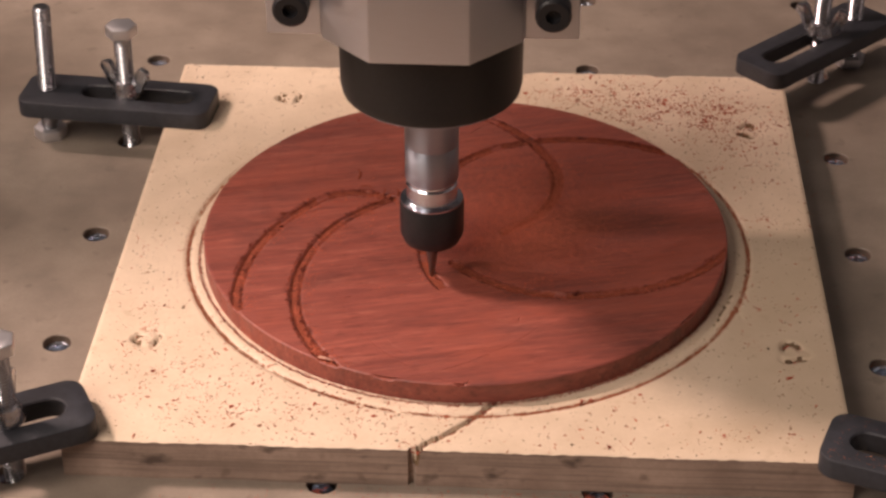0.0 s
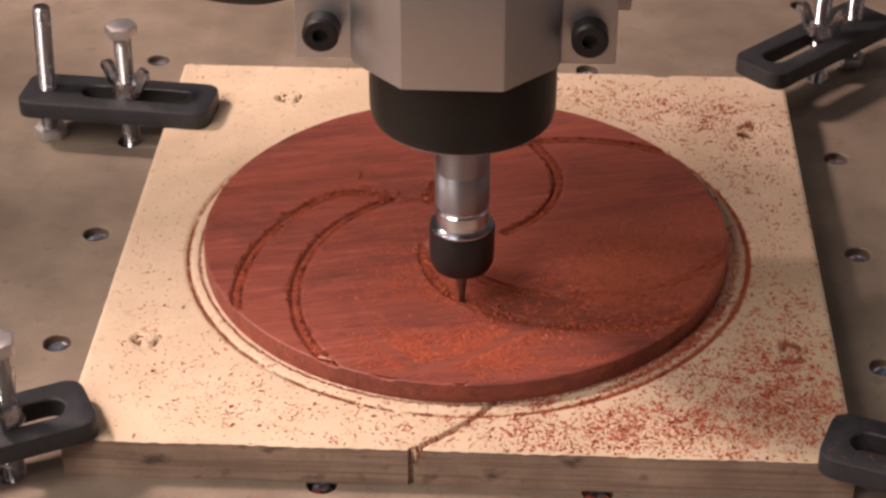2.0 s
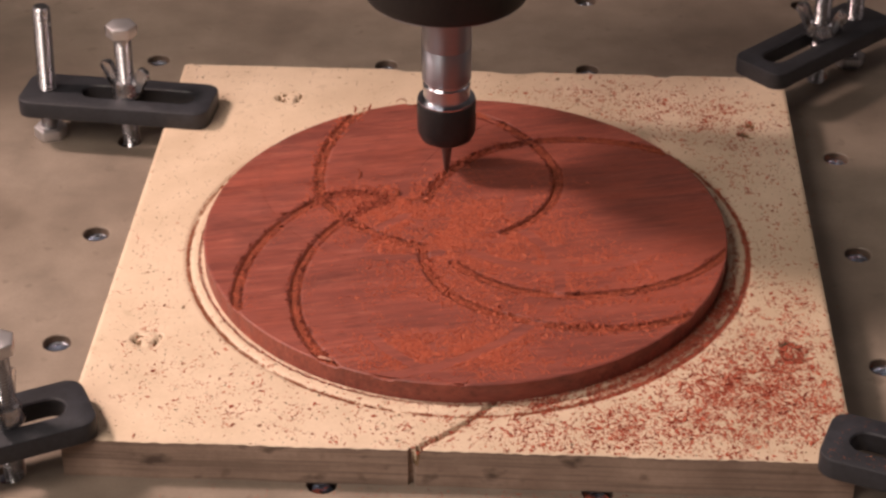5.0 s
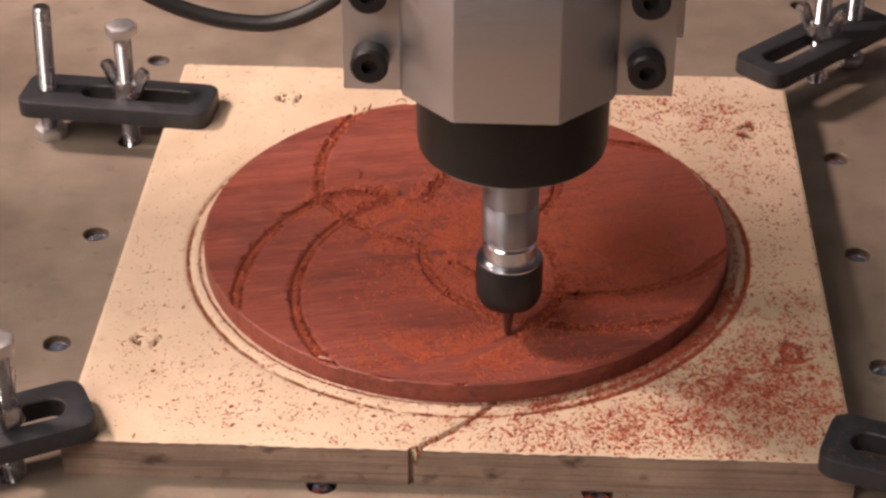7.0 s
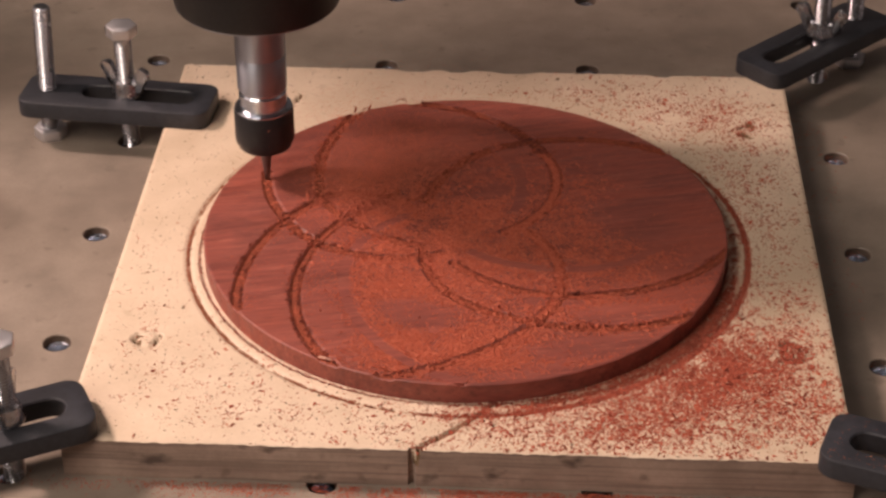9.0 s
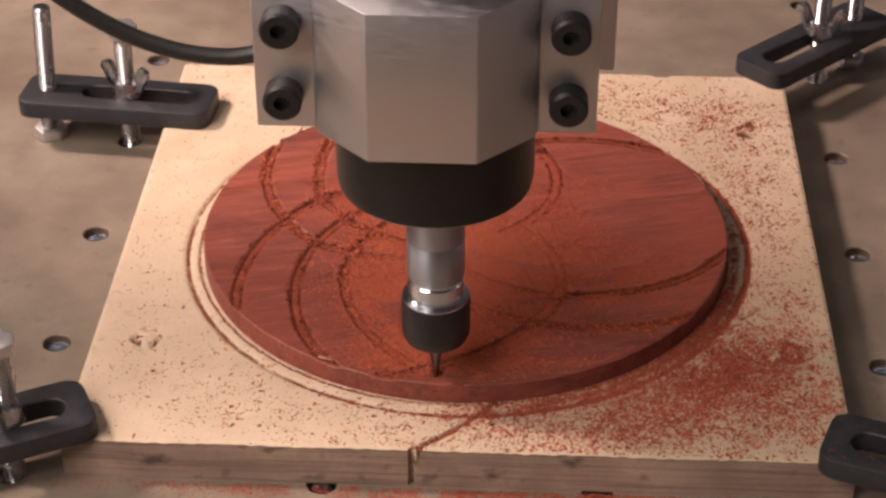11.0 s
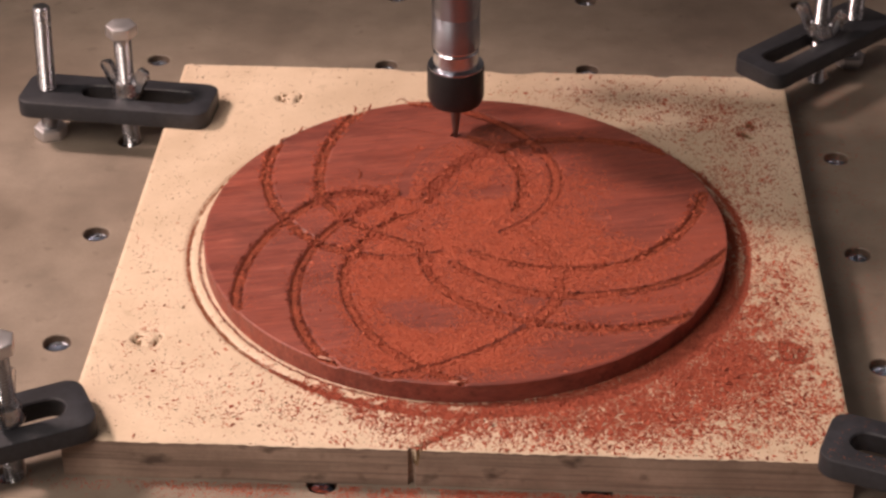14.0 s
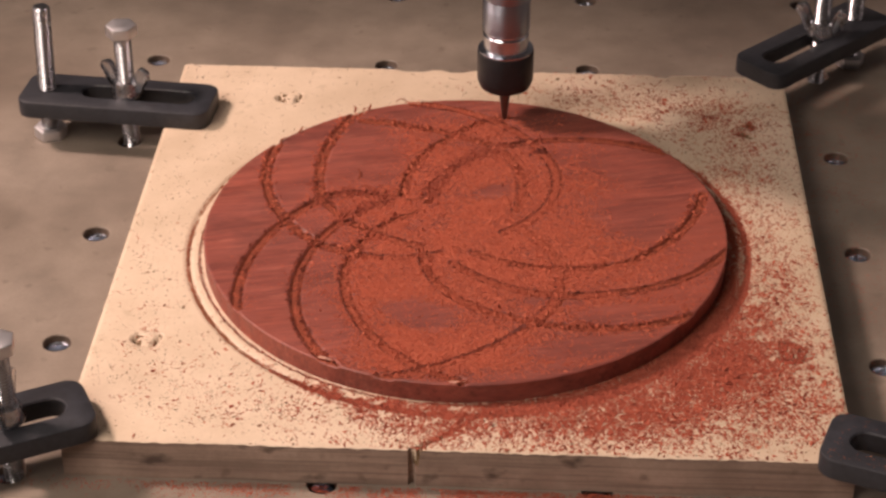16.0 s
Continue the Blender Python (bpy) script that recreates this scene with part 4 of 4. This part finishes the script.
# ---- the spindle in its mount ----
def spindle():
    s = empty("router_spindle", pose(-8.1 * MM, -25.8 * MM, 17.6 * MM), "black router spindle in an aluminium mount, carving the disc", "spindle")
    part("motor_housing", lathe([(8.5, 66.1), (18.0, 64.7), (24.4, 64.7), (24.9, 65.1), (25.4, 67.5), (25.4, 230), (24.0, 231)], 72), M_ANOD, s, "black anodised motor housing")
    part("end_ring", lathe([(8.6, 64.1), (22.6, 63.8), (24.0, 64.2), (24.1, 64.9), (8.6, 64.9)], 72, cap=False), M_STEEL, s, "thin bare metal rim")
    part("shaft", lathe([(7.3, 34.6), (7.7, 35.2), (7.7, 46.0), (7.55, 46.3), (7.7, 46.6), (7.7, 68.0)], 56), M_STEEL, s, "turned steel shaft")
    nut = part("collet_nut", lathe([(2.4, 13.9), (7.6, 13.9), (8.3, 14.3), (9.2, 16.5), (9.3, 17.6), (9.3, 27.0), (9.1, 27.5), (7.4, 27.6)], 56), M_NUT, s, "black collet nut")
    part("collar", lathe([(9.0, 27.4), (9.05, 28.0), (8.0, 28.2), (7.45, 28.6), (7.45, 33.2), (7.0, 33.8), (7.0, 34.8)], 56), M_CHROME, nut, "polished steel collar")
    part("router_bit", lathe([(0.4, -0.3), (0.7, 0.1), (1.05, 4.0), (1.5, 8.0), (1.75, 9.2), (1.75, 15.5)], 20), M_BIT, s, "tapered carbide engraving bit")
    front = [(x - 1.2, y) for x, y in ((-41.4, -8), (-41.4, -18), (-27, -18), (-26.4, -20.5), (-13.2, -34), (12.8, -34), (26.4, -20.5), (27, -18), (41.2, -18), (41.2, -8))]
    mount = part("mount_front", prism(front, 89.0, 128.0, 0.45), M_ALU, s, "machined aluminium clamp block")
    part("mount_rear", box(-42.5, 40, -7.2, 15, 89.0, 128, 0.5), M_ALU, s, "machined aluminium clamp block")
    part("mount_neck", box(-24, 24, 15.2, 32, 92, 128, 0.5), M_ALU, s)
    for x in (-35.6, 33.0):
        for z in (98.2, 117.4):
            bm = lathe([(0.1, 3.4), (1.9, 3.4), (2.0, 5.5), (4.1, 5.6), (4.75, 4.9), (4.75, 0.0)], 32, cap=False)
            part("mount_screw", bm, M_NUT, mount, "black socket-head screw", pose(x * MM, -18 * MM, z * MM, 90, 0, 0))
    part("carriage_plate", box(-44, 46, 32.2, 44, 79.5, 330, 0.8), M_ALU, s, "aluminium carriage plate behind the mount")
    part("slide_block", box(-30, 30, 44.2, 74.6, 286, 320, 0.8), M_ALU, s)
    return s


SPINDLE = spindle()


def cable():
    bm = bmesh.new()
    rows, n, r = [], 14, 2.3
    xs = [-72 + 108 * k / 40.0 for k in range(41)]
    pts = [Vector((x, 0, (0.0095 if x < 0 else 0.019) * x * x)) for x in xs]
    for k, p in enumerate(pts):
        d = (pts[min(40, k + 1)] - pts[max(0, k - 1)]).normalized()
        u = d.cross(Vector((0, 1, 0))).normalized()
        v = d.cross(u)
        rows.append([bm.verts.new((p + u * r * math.cos(2 * math.pi * j / n) + v * r * math.sin(2 * math.pi * j / n)) * MM) for j in range(n)])
    for a, b in zip(rows, rows[1:]):
        for j in range(n):
            bm.faces.new((a[j], a[(j + 1) % n], b[(j + 1) % n], b[j]))
    bm.faces.new(rows[0])
    bm.faces.new(rows[-1][::-1])
    bmesh.ops.recalc_face_normals(bm, faces=bm.faces)
    ob = part("power_cable", bm, M_RUBBER)
    return tagged(ob, "black power cable hanging in a loop from the spindle", "cable")


CABLE = cable()


# stays out of view; beam height and depth are set to shade the bed
def gantry():
    g = empty("gantry", pose(0, 0.020, -0.019), "unseen aluminium gantry of the router, bridging the bed and shading its back", "gantry")
    part("beam", box(-440, 440, 20, 48, 320, 360, 2), M_ALU, g)
    for x in (-454, 440.2):
        part("side_plate", box(x, x + 14, 0, 95, 0, 410, 2), M_ALU, g)
    return g


GANTRY = gantry()

def flying_dust():
    """The haze of fine dust that the spindle's draught blows off the cut."""
    made = []
    for k, (n, along, across, x, y, z) in enumerate(((50000, 11, 11, 25, 14, 5), (50000, 16, 15, 34, 24, 9), (1000, 4, 3, 7, 1, 1.2))):
        rng = np.random.default_rng(700 + k)
        P = rng.normal(0, 1, (n, 3)) * (along, across, 0)
        P[:, 2] = np.abs(rng.normal(0, z, n)) + 4.0
        made.append(chips("flying_dust", P + (x, y, 0), sizes(n, 0.045, 0.115, 710 + k), M_HAZE, "haze of fine orange dust blown off the cutter", seed=720 + k))
    return made


FLYING = flying_dust()

# seconds, and the place of the bit's point in millimetres
CUTTER = [(0, -8.1, -25.8, 17.6), (0.1, -3.2, -35.3, 17.6), (0.2, 1.6, -39.7, 17.6), (0.3, 9.2, -45.1, 17.6), (0.4, 17.1, -48.1, 17.6), (0.5, 24.8, -48.7, 17.6), (0.7, 40.6, -52.5, 17.6),
          (0.8, 49.1, -51.6, 17.6), (1, 64.8, -43.2, 17.6), (1.1, 71.2, -37.5, 17.6), (1.2, 64.6, -42.4, 17.6), (1.3, 56.3, -48.7, 17.6), (1.5, 39.3, -48.8, 17.6), (1.7, 23.6, -49.8, 17.6),
          (1.8, 15.8, -47.9, 17.6), (2, 1.2, -39.4, 17.6), (2.2, -8.6, -25.8, 17.6), (2.3, -11.0, -18.9, 17.6), (2.5, -11.1, -7.5, 17.6), (2.7, -20.7, -6.5, 17.6), (2.8, -27.5, -1.7, 17.6),
          (3, -40.5, 8.8, 17.6), (3.2, -46.4, 18.9, 17.6), (3.3, -47.9, 25.8, 17.6), (3.5, -46.9, 47.0, 17.6), (3.7, -42.5, 62.6, 17.6), (3.8, -38.6, 70.9, 17.6), (4, -28.0, 68.4, 22.5),
          (4.1, -18.0, 45.9, 22.5), (4.2, -9.2, 28.7, 22.5), (4.4, -5.7, 12.6, 22.5), (4.6, -11.8, 16.2, 17.6), (5, -6.7, 33.6, 17.6), (5.5, 11.9, 52.1, 17.6), (5.8, 23.1, 49.0, 17.6),
          (6.1, 24.3, 13.6, 17.6), (6.3, 23.2, -5.7, 17.6), (6.4, 26.9, -13.0, 17.6), (6.5, 28.6, -21.0, 17.6), (6.6, 28.9, -30.2, 17.6), (6.8, 24.9, -44.1, 17.6), (7, 15.0, -55.6, 17.6),
          (7.2, 0.9, -69.9, 17.6), (7.3, -7.0, -70.8, 17.6), (7.4, -14.0, -76.4, 17.6), (7.5, -22.3, -74.0, 17.6), (7.6, -19.3, -62.6, 22.5), (7.7, -14.0, -45.3, 22.5), (7.8, -9.2, -25.9, 22.5),
          (8, -5.9, -13.2, 17.6), (8.2, -21.1, -20.3, 17.6), (8.3, -29.0, -18.2, 17.6), (8.5, -44.1, -8.2, 17.6), (8.7, -55.5, 2.1, 17.6), (8.8, -58.9, 8.5, 17.6), (9, -63.5, 25.6, 17.6),
          (9.1, -65.6, 32.0, 17.6), (9.2, -65.4, 42.8, 17.6), (9.4, -47.8, 25.9, 22.5), (9.7, -18.7, 7.2, 17.6), (10, -29.2, -4.6, 17.6), (10.2, -34.3, -21.0, 17.6), (10.4, -33.3, -35.8, 17.6),
          (10.65, -25.0, -55.2, 17.6), (10.9, -12.8, -69.4, 17.6), (11.1, 2.0, -77.8, 17.6), (11.2, 3.4, -63.3, 22.5), (11.3, 4.1, -36.3, 22.5), (11.4, 3.3, -15.7, 22.5), (11.5, 3.2, -12.1, 17.6),
          (11.7, 15.9, -22.5, 17.6), (11.8, 22.7, -25.1, 17.6), (12, 39.4, -20.4, 17.6), (12.2, 53.5, -17.0, 17.6), (12.3, 60.1, -8.9, 17.6), (12.5, 68.1, 6.6, 17.6), (12.7, 74.2, 20.8, 17.6),
          (12.8, 75.2, 26.3, 17.6), (13, 54.5, 27.5, 22.5), (13.1, 34.4, 16.3, 22.5), (13.2, 16.3, 9.7, 22.5), (13.3, 15.7, 9.5, 17.6), (13.5, 17.2, 23.5, 17.6), (13.6, 15.5, 35.6, 17.6),
          (13.8, 7.9, 48.6, 17.6), (14, -4.8, 56.1, 17.6), (14.2, -20.1, 61.0, 17.6), (14.4, -36.6, 64.8, 17.6), (14.5, -45.1, 66.6, 17.6), (14.7, -54.3, 58.4, 22.5), (14.8, -39.7, 41.1, 22.5),
          (15, -14.3, 0.0, 22.5), (15.2, -19.9, 16.8, 17.6), (15.5, -18.1, 40.5, 17.6), (15.8, -3.1, 58.1, 17.6), (16, 11.1, 68.2, 17.6)]


def motions():
    walk(SPINDLE, [(t, pose(x * MM, y * MM, z * MM)) for t, x, y, z in CUTTER])
    walk(CABLE, [(t, pose((-58 + 0.33 * (x - 5)) * MM, (y + 23) * MM, (z + 86) * MM)) for t, x, y, z in CUTTER])
    walk(GANTRY, [(t, pose(0, (y + 55) * MM, -0.019)) for t, x, y, z in CUTTER])
    # the haze trails the cutter a little
    ends = [CUTTER[0]] * 3 + CUTTER + [CUTTER[-1]] * 3
    late = [tuple(sum(row[i] for row in ends[k:k + 4]) / 4 for i in (1, 2)) for k in range(len(CUTTER))]
    for k, ob in enumerate(FLYING):
        rows = [(r[0], pose((r[1] if k == 2 else p[0]) * MM, (r[2] if k == 2 else p[1]) * MM, (TOP - 34 * min(1, max(0, (p[1] - 14) / 14, (p[0] - 34) / 14))) * MM, 0, 0, 8 * math.sin(2 * r[0] + k))) for r, p in zip(CUTTER, late)]
        walk(ob, rows)
    for ob, t in UNCUT:
        rows = [(0.0, 0.0), (t - 0.05, 0.0), (t + 0.1, -2.4), (16.0, -2.4)]
        if t + 0.1 >= 15.95:
            rows = [(0.0, 0.0), (15.8, 0.0), (16.0, -2.4)]
        elif t < 0.12:
            rows = [(0.0, 0.0), (t + 0.1, -2.4), (16.0, -2.4)]
        walk(ob, [(s, pose(0, 0, z * MM)) for s, z in rows])
    for ob, t, drop in SETTLE:
        a, b = max(0.04, t - 0.25), min(15.9, t + 0.35)
        rest = ob.matrix_basis.copy()
        down = pose(0, 0, -drop * MM) @ rest
        walk(ob, [(0.0, down), (a, down), (b, rest), (16.0, rest)])


motions()
